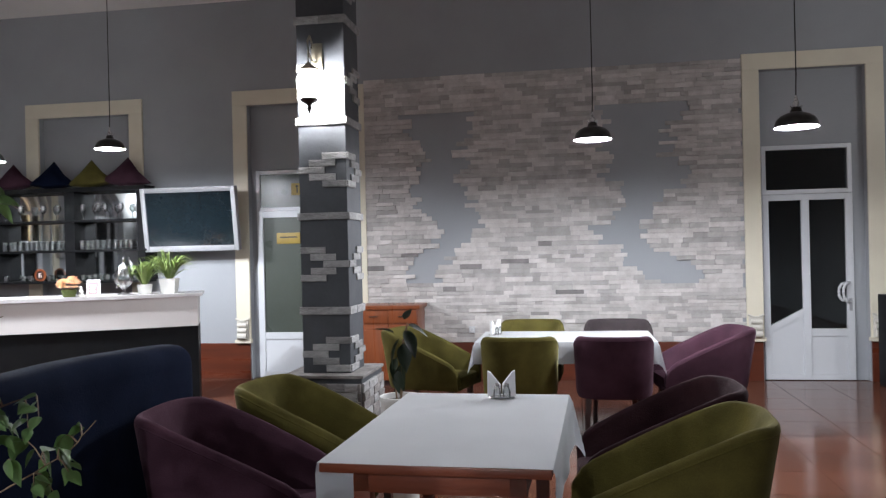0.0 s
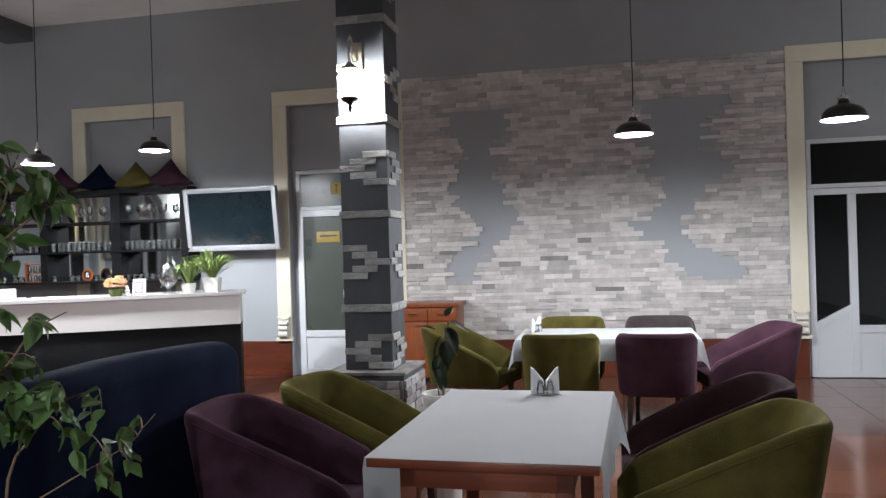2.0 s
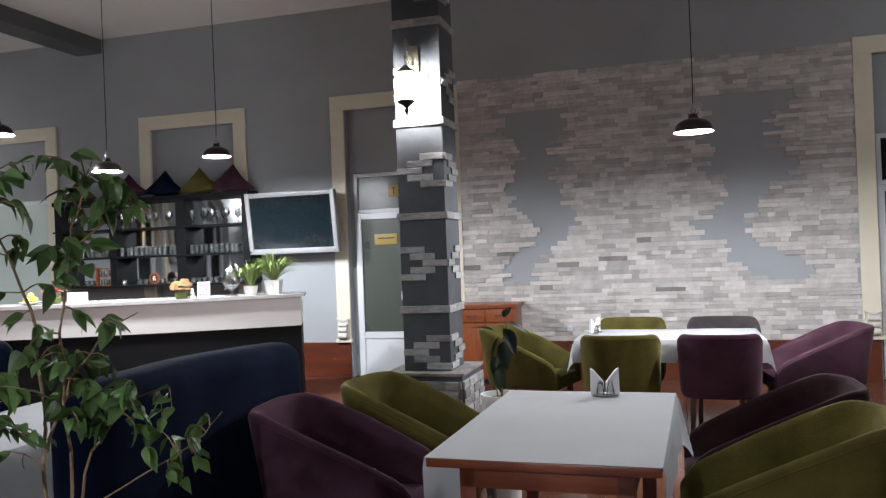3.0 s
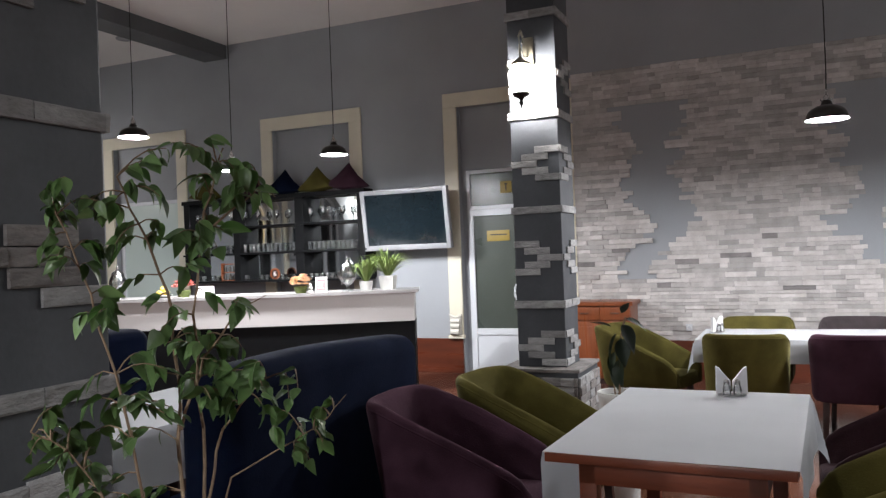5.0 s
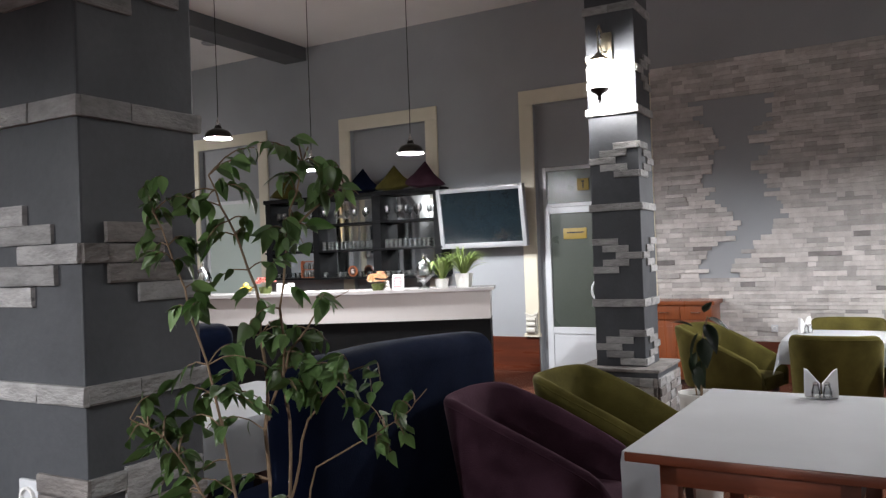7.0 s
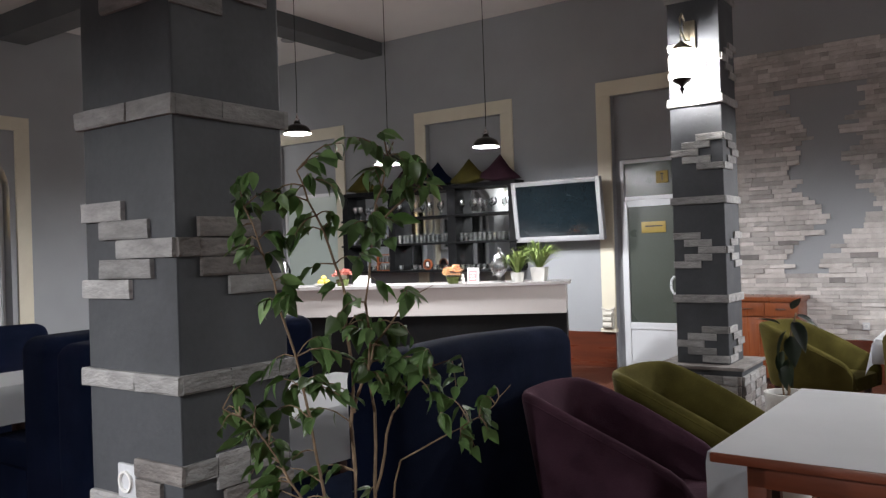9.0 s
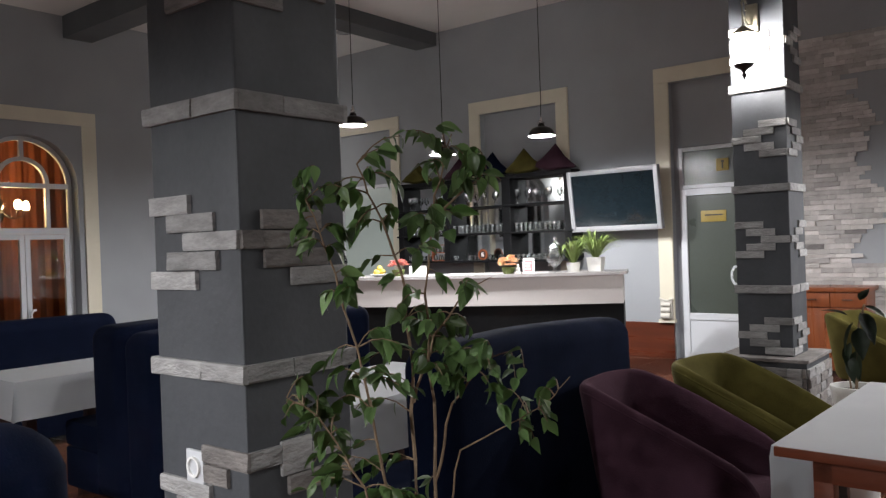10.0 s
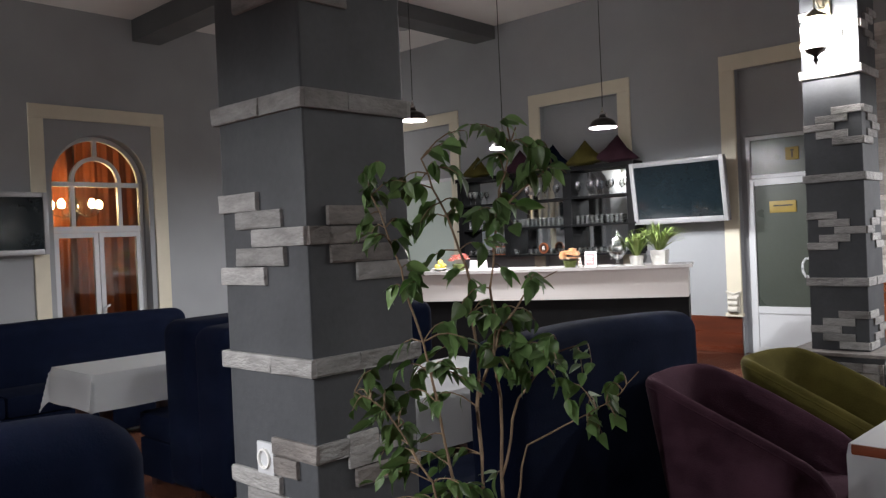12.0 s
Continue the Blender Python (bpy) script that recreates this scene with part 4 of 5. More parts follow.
def napkin_holder(m, s=1.0):
    t = thing("napkin_holder", m, "white folded napkins in a holder with shakers", "napkin holder")
    for k, (lean, sx) in enumerate(((9, -1), (-9, 1))):
        bm = bmesh.new()
        vs = []
        for yy in (-0.012, 0.012):
            vs.append([bm.verts.new(v) for v in ((sx * 0.004, yy, 0.02), (sx * 0.066, yy, 0.004), (sx * 0.064, yy, 0.125), (sx * 0.05, yy, 0.118), (sx * 0.004, yy, 0.06))])
        bm.faces.new(vs[0][::-1])
        bm.faces.new(vs[1])
        for i in range(5):
            bm.faces.new((vs[0][i], vs[0][(i + 1) % 5], vs[1][(i + 1) % 5], vs[1][i]))
        part("napkin", bm, PAPER, t, smooth=False)
    part("base", boxes(((-0.06, -0.03, 0), (0.06, 0.03, 0.006)), bevel=0.002), STEEL, t)
    for x in (-0.022, 0.022):
        bm = bmesh.new()
        lathe(bm, [(0.002, 0.006), (0.017, 0.006), (0.019, 0.03), (0.013, 0.05), (0.012, 0.055)], 12, pose(x, -0.03, 0))
        j = part("shaker", bm, TUMBLER, t)
        bm = bmesh.new()
        lathe(bm, [(0.013, 0.055), (0.013, 0.066), (0.008, 0.072), (0.002, 0.073)], 12, pose(x, -0.03, 0))
        part("lid", bm, STEEL, j)
    return t


napkin_holder(pose(-0.39, 3.68, 0.785, 0, 0, 8))
napkin_holder(pose(-0.72, 6.72, 0.745, 0, 0, 60))


# ---- sofas ----
def sofa(m, length, top, label, depth=0.72, round_off=0.085, thick=0.24):
    """A booth sofa along local y from 0 to length; its back's rear is at x = 0, the seat towards -x."""
    t = thing("sofa", m, label, "sofa", "navy booth sofas")
    bm = bmesh.new()
    box(bm, (-thick, 0.0, 0.06), (0, length, top), round_off, None, 6)
    bmesh.ops.subdivide_edges(bm, edges=[e for e in bm.edges if abs(e.verts[0].co.y - e.verts[1].co.y) > length * 0.7], cuts=10)
    for v in bm.verts:
        if v.co.z > top - 0.12:
            v.co.z += 0.022 * math.sin(v.co.y / length * math.pi) + 0.03 * (1 - v.co.y / length) - 0.03
        v.co.x += 0.008 * math.sin(v.co.y * 9 + v.co.z * 5)
    part("backrest", bm, NAVY, t)
    bm = bmesh.new()
    box(bm, (-depth, 0.03, 0.06), (-thick - 0.001, length - 0.03, 0.30), 0.015)
    part("base", bm, NAVY, t)
    k = max(1, round(length / 0.75))
    for i in range(k):
        bm = bmesh.new()
        a, b = 0.03 + (length - 0.06) * i / k, 0.03 + (length - 0.06) * (i + 1) / k
        box(bm, (-depth - 0.02, a + 0.003, 0.301), (-thick - 0.001, b - 0.003, 0.46), 0.035)
        part("seat_cushion", bm, NAVY, t)
    for x in (-0.1, -depth + 0.08):
        for y in (0.1, length - 0.1):
            part("foot", boxes(((x - 0.03, y - 0.03, 0), (x + 0.03, y + 0.03, 0.062)), bevel=0.004), LEG, t)
    return t


sofa(pose(-1.87, 2.10, 0), 1.52, 1.08, "navy blue velvet booth sofa with a high back", round_off=0.095)
sofa(pose(-4.245, 3.85, 0, 0, 0, 180), 1.65, 1.05, "navy blue velvet booth sofa facing the table", thick=0.34)
sofa(pose(-4.255, 2.20, 0), 1.65, 1.05, "navy blue velvet booth sofa, back to back with another", thick=0.34)
sofa(pose(-7.05, 3.62, 0, 0, 0, 180), 2.6, 0.94, "long navy blue velvet booth sofa by the arched door", round_off=0.105)
sofa(pose(-2.28, -0.55, 0), 1.57, 1.02, "navy blue velvet booth sofa with a rounded top", round_off=0.16, thick=0.36)


# ---- bar ----
def counter_line(s, off=0.0):
    """A point of the counter's curved front, s from 0 (wall end) to 1; off goes behind it."""
    a, b = Vector((-3.86, 7.56)), Vector((-7.25, 6.05))
    d = (b - a).normalized()
    n = Vector((d.y, -d.x))
    if n.y > 0:
        n = -n
    p = a.lerp(b, s) + n * (0.34 * s * (1 - s) * 1.6 - off)
    return p


def counter_slab(bm, z0, z1, front, rear, s0=0.0, s1=1.0, n=24):
    rings = []
    for k in range(n + 1):
        s = s0 + (s1 - s0) * k / n
        p, q = counter_line(s, -front), counter_line(s, rear)
        rings.append([bm.verts.new(v) for v in ((p.x, p.y, z0), (q.x, q.y, z0), (q.x, q.y, z1), (p.x, p.y, z1))])
    for a, b in zip(rings, rings[1:]):
        for i in range(4):
            bm.faces.new((a[i], a[(i + 1) % 4], b[(i + 1) % 4], b[i]))
    bm.faces.new(rings[0])
    bm.faces.new(rings[-1][::-1])


bar = thing("bar_counter", pose(0, 0, 0), "curved bar counter, white band over a black front", "bar counter")
bm = bmesh.new()
counter_slab(bm, 1.065, 1.10, 0.05, 0.55, -0.012, 1.0)
part("countertop", bm, COUNTER_TOP, bar, "grey stone top", smooth=False)
bm = bmesh.new()
counter_slab(bm, 0.765, 1.064, 0.02, 0.5)
part("fascia", bm, FASCIA, bar, "white painted band", smooth=False)
bm = bmesh.new()
counter_slab(bm, 0.0, 0.764, 0.0, 0.48)
part("front", bm, BLACK, bar, "glossy black front", smooth=False)

shelf = thing("back_bar_shelf", pose(0, 8.60, 0), "black mirrored bar shelf filled with glasses", "shelf")
for x0, x1 in ((-7.92, -7.82), (-7.07, -6.97), (-6.07, -5.94), (-5.13, -5.03)):
    part("post", boxes(((x0, 0.0, 1.205), (x1, 0.279, 2.27)), bevel=0.003), BLACK, shelf, smooth=False)
SHELF_Z = (1.18, 1.55, 1.91, 2.27)
for z in SHELF_Z:
    part("board", boxes(((-7.94, -0.02, z), (-5.01, 0.21, z + 0.025 + (0.03 if z > 2.2 else 0))), bevel=0.003), BLACK, shelf, smooth=False)
for a, b in ((-7.82, -7.07), (-6.97, -6.07), (-5.94, -5.13)):
    part("mirror", boxes(((a, 0.205, 1.206), (b, 0.215, 2.269))), MIRROR, shelf, "mirror back", smooth=False)


def glass_mesh(kind):
    bm = bmesh.new()
    if kind == "tumbler":
        lathe(bm, [(0.002, 0.004), (0.027, 0.0), (0.032, 0.115), (0.030, 0.115), (0.025, 0.012), (0.002, 0.012)], 12)
    elif kind == "wine":
        lathe(bm, [(0.034, 0.0), (0.006, 0.006), (0.004, 0.08), (0.012, 0.09), (0.036, 0.125), (0.038, 0.15), (0.030, 0.195), (0.028, 0.195), (0.035, 0.15), (0.002, 0.095)], 12)
    else:
        lathe(bm, [(0.002, 0.003), (0.030, 0.0), (0.036, 0.07), (0.034, 0.07), (0.028, 0.008), (0.002, 0.008)], 12)
    return mesh_of(kind, bm, TUMBLER, True)


GLASSES = {k: glass_mesh(k) for k in ("tumbler", "wine", "cup")}
rng = random.Random(11)


def glasses(kind, x0, x1, z, step, y=8.66, skip=0.0):
    x = x0
    while x < x1:
        if rng.random() >= skip:
            ob = new({"tumbler": "tumbler", "wine": "wine_glass", "cup": "glass_cup"}[kind], GLASSES[kind])
            ob.matrix_basis = pose(x, y + rng.uniform(-0.015, 0.015), z)
            tagged(ob, {"tumbler": "clear glass tumbler on the bar shelf", "wine": "clear stemmed wine glass on the bar shelf", "cup": "small clear glass cup on the bar shelf"}[kind], "glass", "glasses on the bar shelf")
        x += step


for a, b in ((-7.74, -7.12), (-6.91, -6.12), (-5.88, -5.18)):
    glasses("tumbler", a, b, 1.575, 0.071)
    glasses("tumbler", a + 0.03, b, 1.575, 0.071, 8.74)
    glasses("wine", a, b, 1.935, 0.10, 8.67, 0.55)
    glasses("cup", a, b, 1.205, 0.085, 8.66, 0.25)

# a small wooden rack and a round picture among the glasses
t = thing("spice_rack", pose(-7.18, 8.64, 1.205), "little brown wooden rack with jars", "rack")
for z in (0.0, 0.11, 0.22):
    part("shelf", boxes(((-0.12, -0.03, z), (0.12, 0.05, z + 0.012)), bevel=0.002), CHERRY, t)
    for x in (-0.08, 0.0, 0.08):
        if z < 0.2:
            bm = bmesh.new()
            lathe(bm, [(0.002, 0), (0.022, 0.0), (0.024, 0.05), (0.016, 0.065), (0.016, 0.08), (0.002, 0.08)], 10, pose(x, 0.0, z + 0.012))
            part("jar", bm, BRONZE, t)
for x in (-0.126, 0.12):
    part("side", boxes(((x, -0.03, 0), (x + 0.006, 0.05, 0.24))), CHERRY, t)
t = thing("round_frame", pose(-6.42, 8.62, 1.205), "small round brown picture frame", "picture frame")
bm = bmesh.new()
lathe(bm, [(0.075, -0.008), (0.075, 0.008), (0.055, 0.012), (0.055, -0.008)], 24, pose(0, 0, 0.078, 90, 0, 0))
part("frame", bm, CHERRY, t)
bm = bmesh.new()
lathe(bm, [(0.056, -0.004), (0.056, 0.004), (0.002, 0.004)], 24, pose(0, 0, 0.078, 90, 0, 0))
d = part("disc", bm, LEG, t)
part("letter_shape", boxes(((-0.018, -0.009, 0.05), (-0.008, -0.005, 0.105)), ((-0.007, -0.009, 0.095), (0.015, -0.005, 0.105)), ((-0.007, -0.009, 0.075), (0.015, -0.005, 0.083)), ((0.008, -0.009, 0.05), (0.018, -0.005, 0.074))), PAPER, d)


def cushion(x, half, velvet, label, turn=0):
    """A square cushion standing on one corner, leaning on the wall."""
    bm = bmesh.new()
    n = 14
    for side in (-1, 1):
        g = []
        for i in range(n + 1):
            row = []
            for j in range(n + 1):
                u, v = -1 + 2 * i / n, -1 + 2 * j / n
                e = max(0.0, (1 - u ** 4) * (1 - v ** 4)) ** 0.6
                pin = 1 - 0.10 * (1 - min(1, abs(u))) * abs(v) - 0.10 * (1 - min(1, abs(v))) * abs(u)
                c45 = 0.7071 * half * 0.71 * pin
                px, pz = (u - v) * c45, (u + v) * c45
                row.append(bm.verts.new((px * 1.28, side * 0.075 * e, pz * 1.15 if pz > 0 else pz * 0.22)))
            g.append(row)
        for a, b in zip(g, g[1:]):
            for j in range(n):
                bm.faces.new((a[j], a[j + 1], b[j + 1], b[j]))
    bmesh.ops.remove_doubles(bm, verts=bm.verts, dist=0.0008)
    ob = new("cushion", mesh_of("cushion", bm, velvet, True))
    ob.matrix_basis = pose(x, 8.70, 2.33 + half * 0.16, -8, turn, 0)
    tagged(ob, label, "cushion", "cushions on the shelf")


cushion(-7.62, 0.24, OLIVE, "olive velvet cushion standing on its corner", 2)
cushion(-6.83, 0.25, PURPLE, "purple velvet cushion standing on its corner", -3)
cushion(-6.30, 0.26, NAVY, "navy velvet cushion standing on its corner", 2)
cushion(-5.78, 0.26, OLIVE, "olive velvet cushion standing on its corner", -2)
cushion(-5.33, 0.27, PURPLE, "purple velvet cushion standing on its corner", 4)


def television(m, w, h, label, reach=0.13):
    """A flat screen hung on a wall; local x along it, the screen facing -y."""
    t = thing("television", m, label, "television", "wall televisions")
    b = 0.055
    bm = bmesh.new()
    for lo, hi in (((-w / 2, -0.05, -h / 2), (-w / 2 + b, 0.03, h / 2)), ((w / 2 - b, -0.05, -h / 2), (w / 2, 0.03, h / 2)), ((-w / 2 + b, -0.05, -h / 2), (w / 2 - b, 0.03, -h / 2 + b * 1.15)), ((-w / 2 + b, -0.05, h / 2 - b), (w / 2 - b, 0.03, h / 2))):
        box(bm, lo, hi, 0.008)
    part("bezel", bm, SILVER, t, "silver bezel")
    part("screen", boxes(((-w / 2 + b, -0.034, -h / 2 + b * 1.15), (w / 2 - b, -0.02, h / 2 - b))), SCREEN, t, "dark switched-off screen", smooth=False)
    part("rear_shell", boxes(((-w / 2 + 0.06, 0.03, -h / 2 + 0.06), (w / 2 - 0.06, 0.06, h / 2 - 0.06)), bevel=0.01), BLACK, t)
    part("wall_bracket", boxes(((-0.12, 0.06, -0.1), (0.12, reach, 0.1)), bevel=0.006), BLACK, t)


television(pose(-4.445, 8.60, 1.905, 8, 0, 0), 1.175, 0.745, "silver-framed flat television, switched off, on the grey wall", 0.27)
television(pose(XL + 0.14, 3.03, 1.85, 0, 0, 90), 1.12, 0.73, "silver-framed flat television, switched off, by the arched door")


# ---- things on the counter ----
def on_counter(s, off):
    p = counter_line(s, off)
    return p.x, p.y, 1.10


def leaf_blade(bm, base, tip, width, droop, rng2):
    """A narrow arching leaf made of a few quads."""
    base, tip = Vector(base), Vector(tip)
    side = (tip - base).cross(Vector((0, 0, 1)))
    side = side.normalized() if side.length > 1e-5 else Vector((1, 0, 0))
    prev = None
    for k in range(6):
        u = k / 5
        p = base.lerp(tip, u) + Vector((0, 0, droop * math.sin(u * math.pi * 0.9)))
        w = width * (0.35 + 1.3 * u * (1 - u) * 2) * (1 - u ** 3) + 0.0006
        cur = [bm.verts.new(p - side * w), bm.verts.new(p + Vector((0, 0, -w * 0.4))), bm.verts.new(p + side * w)]
        if prev:
            bm.faces.new((prev[0], prev[1], cur[1], cur[0]))
            bm.faces.new((prev[1], prev[2], cur[2], cur[1]))
        prev = cur


def potted_plant(at, pot_w, pot_h, leaf_n, reach, rise, label, square=True, width=0.012):
    rg = random.Random(leaf_n)
    t = thing("potted_plant", pose(*at, 0, 0, 12), label, "potted plant", "plants on the counter")
    bm = bmesh.new()
    k = 4 if square else 18
    lathe(bm, [(0.002, 0), (pot_w * 0.8, 0), (pot_w, pot_h), (pot_w * 0.9, pot_h), (pot_w * 0.86, pot_h - 0.012), (0.002, pot_h - 0.012)], k, pose(0, 0, 0, 0, 0, 45))
    part("pot", bm, POT_WHITE, t, "white pot", smooth=not square)
    bm = bmesh.new()
    for i in range(leaf_n):
        a = rg.uniform(0, 2 * math.pi)
        r = reach * rg.uniform(0.25, 1)
        zt = pot_h + rise * rg.uniform(0.25, 1.0) * (1 - 0.5 * r / reach)
        leaf_blade(bm, (0.02 * math.cos(a), 0.02 * math.sin(a), pot_h - 0.01), (r * math.cos(a), r * math.sin(a), zt), width * rg.uniform(0.7, 1.3), 0.04 + 0.12 * rg.random(), rg)
    part("foliage", bm, FERN, t)


potted_plant(on_counter(0.075, 0.14), 0.115, 0.15, 230, 0.34, 0.30, "bushy green fern in a white square pot", True, 0.0065)
potted_plant(on_counter(0.138, 0.12), 0.075, 0.10, 60, 0.21, 0.23, "leafy green plant in a small white pot", False, 0.022)


def dispenser(at, label):
    """A footed glass drink jar with a lid and a knob."""
    t = thing("glass_jar", pose(*at), label, "glass jar", "glass jars on the counter")
    bm = bmesh.new()
    lathe(bm, [(0.065, 0.0), (0.06, 0.012), (0.02, 0.03), (0.018, 0.06), (0.05, 0.085), (0.088, 0.13), (0.092, 0.19), (0.070, 0.25), (0.062, 0.26), (0.058, 0.26), (0.085, 0.19), (0.08, 0.13), (0.002, 0.075)], 20)
    part("body", bm, TUMBLER, t)
    bm = bmesh.new()
    lathe(bm, [(0.066, 0.262), (0.06, 0.285), (0.02, 0.315), (0.008, 0.33), (0.014, 0.345), (0.008, 0.365), (0.002, 0.385)], 18)
    part("lid", bm, STEEL, t, "bright metal lid")
    bm = bmesh.new()
    tube(bm, [(0, -0.07, 0.10), (0, -0.12, 0.095), (0, -0.125, 0.075)], 0.008)
    part("tap", bm, STEEL, t)


dispenser(on_counter(0.19, 0.10), "clear footed glass drink jar with a metal lid")
dispenser(on_counter(0.865, 0.18), "clear footed glass drink jar with a metal lid")


def card(at, w, h, turn, label, pink=True):
    t = thing("menu_card", pose(*at, 0, 0, turn), label, "card", "cards on the counter")
    m = pose(0, 0, 0, -10, 0, 0)
    bm = bmesh.new()
    box(bm, (-w / 2, -0.003, 0), (w / 2, 0.003, h), 0.001, m)
    part("sheet", bm, PAPER, t, smooth=False)
    bm = bmesh.new()
    box(bm, (-w / 2, 0.03, 0), (w / 2, 0.034, h * 0.8), 0.001)
    part("stand", bm, PAPER, t, smooth=False)
    if pink:
        bm = bmesh.new()
        box(bm, (-w * 0.36, -0.006, h * 0.12), (w * 0.36, -0.0035, h * 0.86), 0, m)
        part("print", bm, PINK, t, "faded pink print", smooth=False)
        bm = bmesh.new()
        for k in range(3):
            box(bm, (-w * 0.25, -0.008, h * (0.25 + 0.18 * k)), (w * (0.2 - 0.08 * (k % 2)), -0.0065, h * (0.33 + 0.18 * k)), 0, m)
        part("bars", bm, PAPER, t, smooth=False)


card(on_counter(0.265, 0.06), 0.125, 0.165, 18, "white upright card with a pink print")
card(on_counter(0.60, 0.10), 0.19, 0.11, 30, "blank white folded card", False)


def flower_basket(at, petal, label, n=16, r=0.085):
    t = thing("flower_basket", pose(*at), label, "flowers", "flower arrangements")
    bm = bmesh.new()
    lathe(bm, [(0.002, 0), (0.055, 0), (0.075, 0.07), (0.07, 0.075), (0.002, 0.06)], 16)
    part("basket", bm, BASKET, t)
    rg = random.Random(n)
    for i in range(n):
        bm = bmesh.new()
        a, q = rg.uniform(0, 6.28), rg.uniform(0.1, 1) ** 0.6
        c = Vector((r * q * math.cos(a), r * q * math.sin(a), 0.085 + 0.10 * (1 - q * q) + rg.uniform(0, 0.02)))
        for k in range(9):
            b = k * 2.4
            rr = 0.010 + 0.0028 * k
            m = Matrix.Translation(c) @ pose(0, 0, 0, 0, 0, math.degrees(b)) @ pose(rr, 0, 0, 0, 30 + 5 * k, 0)
            vs = [bm.verts.new(m @ Vector(v)) for v in ((0, -0.010, -0.006), (0.004, 0, -0.008), (0, 0.010, -0.006), (-0.003, 0.012, 0.012), (0.003, 0, 0.018), (-0.003, -0.012, 0.012))]
            bm.faces.new((vs[0], vs[1], vs[4], vs[5]))
            bm.faces.new((vs[1], vs[2], vs[3], vs[4]))
        part("flower", bm, petal, t)
    bm = bmesh.new()
    box(bm, (-0.02, -0.004, 0.13), (0.05, 0.0, 0.20), 0.001, pose(-0.03, 0.02, 0, 0, 12, 20))
    part("tag", bm, PINK, t, "pink paper tag", smooth=False)


flower_basket(on_counter(0.323, 0.07), PETAL, "orange and cream flowers in a green basket", 30, 0.10)
flower_basket(on_counter(0.665, 0.14), PETAL_PINK, "pink and peach flowers in a basket", 18, 0.10)


t = thing("figurine", pose(*on_counter(0.295, 0.06)), "small white ceramic figurine on the counter", "figurine")
bm = bmesh.new()
lathe(bm, [(0.002, 0), (0.03, 0.0), (0.032, 0.012), (0.02, 0.03), (0.026, 0.05), (0.014, 0.07), (0.018, 0.085), (0.010, 0.10), (0.002, 0.104)], 14)
part("body", bm, POT_WHITE, t)


def papers(at, turn, label):
    t = thing("papers", pose(*at, 0, 0, turn), label, "papers", "papers on the counter")
    for k in range(3):
        bm = bmesh.new()
        box(bm, (-0.105, -0.15, 0.003 * k), (0.105, 0.15, 0.003 * k + 0.0025), 0, pose(0.01 * k, 0.008 * k, 0, 0, 0, 6 * k))
        part("sheet", bm, PAPER, t, smooth=False)
    bm = bmesh.new()
    tube(bm, [(-0.05, -0.05, 0.014), (0.06, 0.06, 0.014)], 0.004)
    part("pen", bm, BLACK, t)


papers(on_counter(0.545, 0.14), 70, "loose white papers with a pen")
papers(on_counter(0.475, 0.14), 82, "loose white papers with a pen")
t = thing("fruit_dish", pose(*on_counter(0.725, 0.12)), "white dish of yellow lemons", "dish")
bm = bmesh.new()
lathe(bm, [(0.05, 0), (0.06, 0.008), (0.11, 0.03), (0.105, 0.032), (0.05, 0.014), (0.002, 0.012)], 20)
part("dish", bm, POT_WHITE, t)
for k, (x, y, z) in enumerate(((-0.04, 0, 0.05), (0.04, 0.01, 0.05), (0.0, -0.045, 0.05), (0.0, 0.05, 0.05), (0.005, 0.0, 0.095))):
    bm = bmesh.new()
    lathe(bm, [(0.001, -0.045), (0.01, -0.04), (0.028, -0.02), (0.032, 0.0), (0.028, 0.02), (0.01, 0.04), (0.001, 0.045)], 14, pose(x, y, z, 80, 20, 50 * k))
    part("lemon", bm, LEMON, t)


# ---- cabinet by the stone wall ----
t = thing("cabinet", pose(-2.06, 8.40, 0), "red-brown wooden cabinet with drawers and doors", "cabinet")
part("body", boxes(((-0.33, 0.02, 0.06), (0.32, 0.44, 0.84)), bevel=0.004), CHERRY, t)
part("plinth", boxes(((-0.31, 0.04, 0.0), (0.30, 0.44, 0.06))), LEG, t)
part("top", boxes(((-0.36, -0.01, 0.84), (0.35, 0.455, 0.885)), bevel=0.008), CHERRY, t)
for k, (a, b) in enumerate(((-0.325, -0.006), (0.0, 0.315))):
    d = part("drawer", boxes(((a, 0.0, 0.69), (b, 0.02, 0.83)), bevel=0.004), CHERRY, t)
    bm = bmesh.new()
    c = (a + b) / 2
    tube(bm, [(c - 0.05, 0.0, 0.765), (c - 0.045, -0.02, 0.765), (c + 0.045, -0.02, 0.765), (c + 0.05, 0.0, 0.765)], 0.005)
    part("handle", bm, STEEL, d, "bright metal handle")
    d = part("door", boxes(((a, 0.0, 0.07), (b, 0.02, 0.68)), bevel=0.004), CHERRY, t)
    part("door_panel", boxes(((a + 0.05, -0.008, 0.13), (b - 0.05, 0.0, 0.62)), bevel=0.006), CHERRY, d)
    bm = bmesh.new()
    c = b - 0.03 if k == 0 else a + 0.03
    tube(bm, [(c, 0.0, 0.50), (c, -0.02, 0.51), (c, -0.02, 0.59), (c, 0.0, 0.60)], 0.005)
    part("handle", bm, STEEL, d, "bright metal handle")

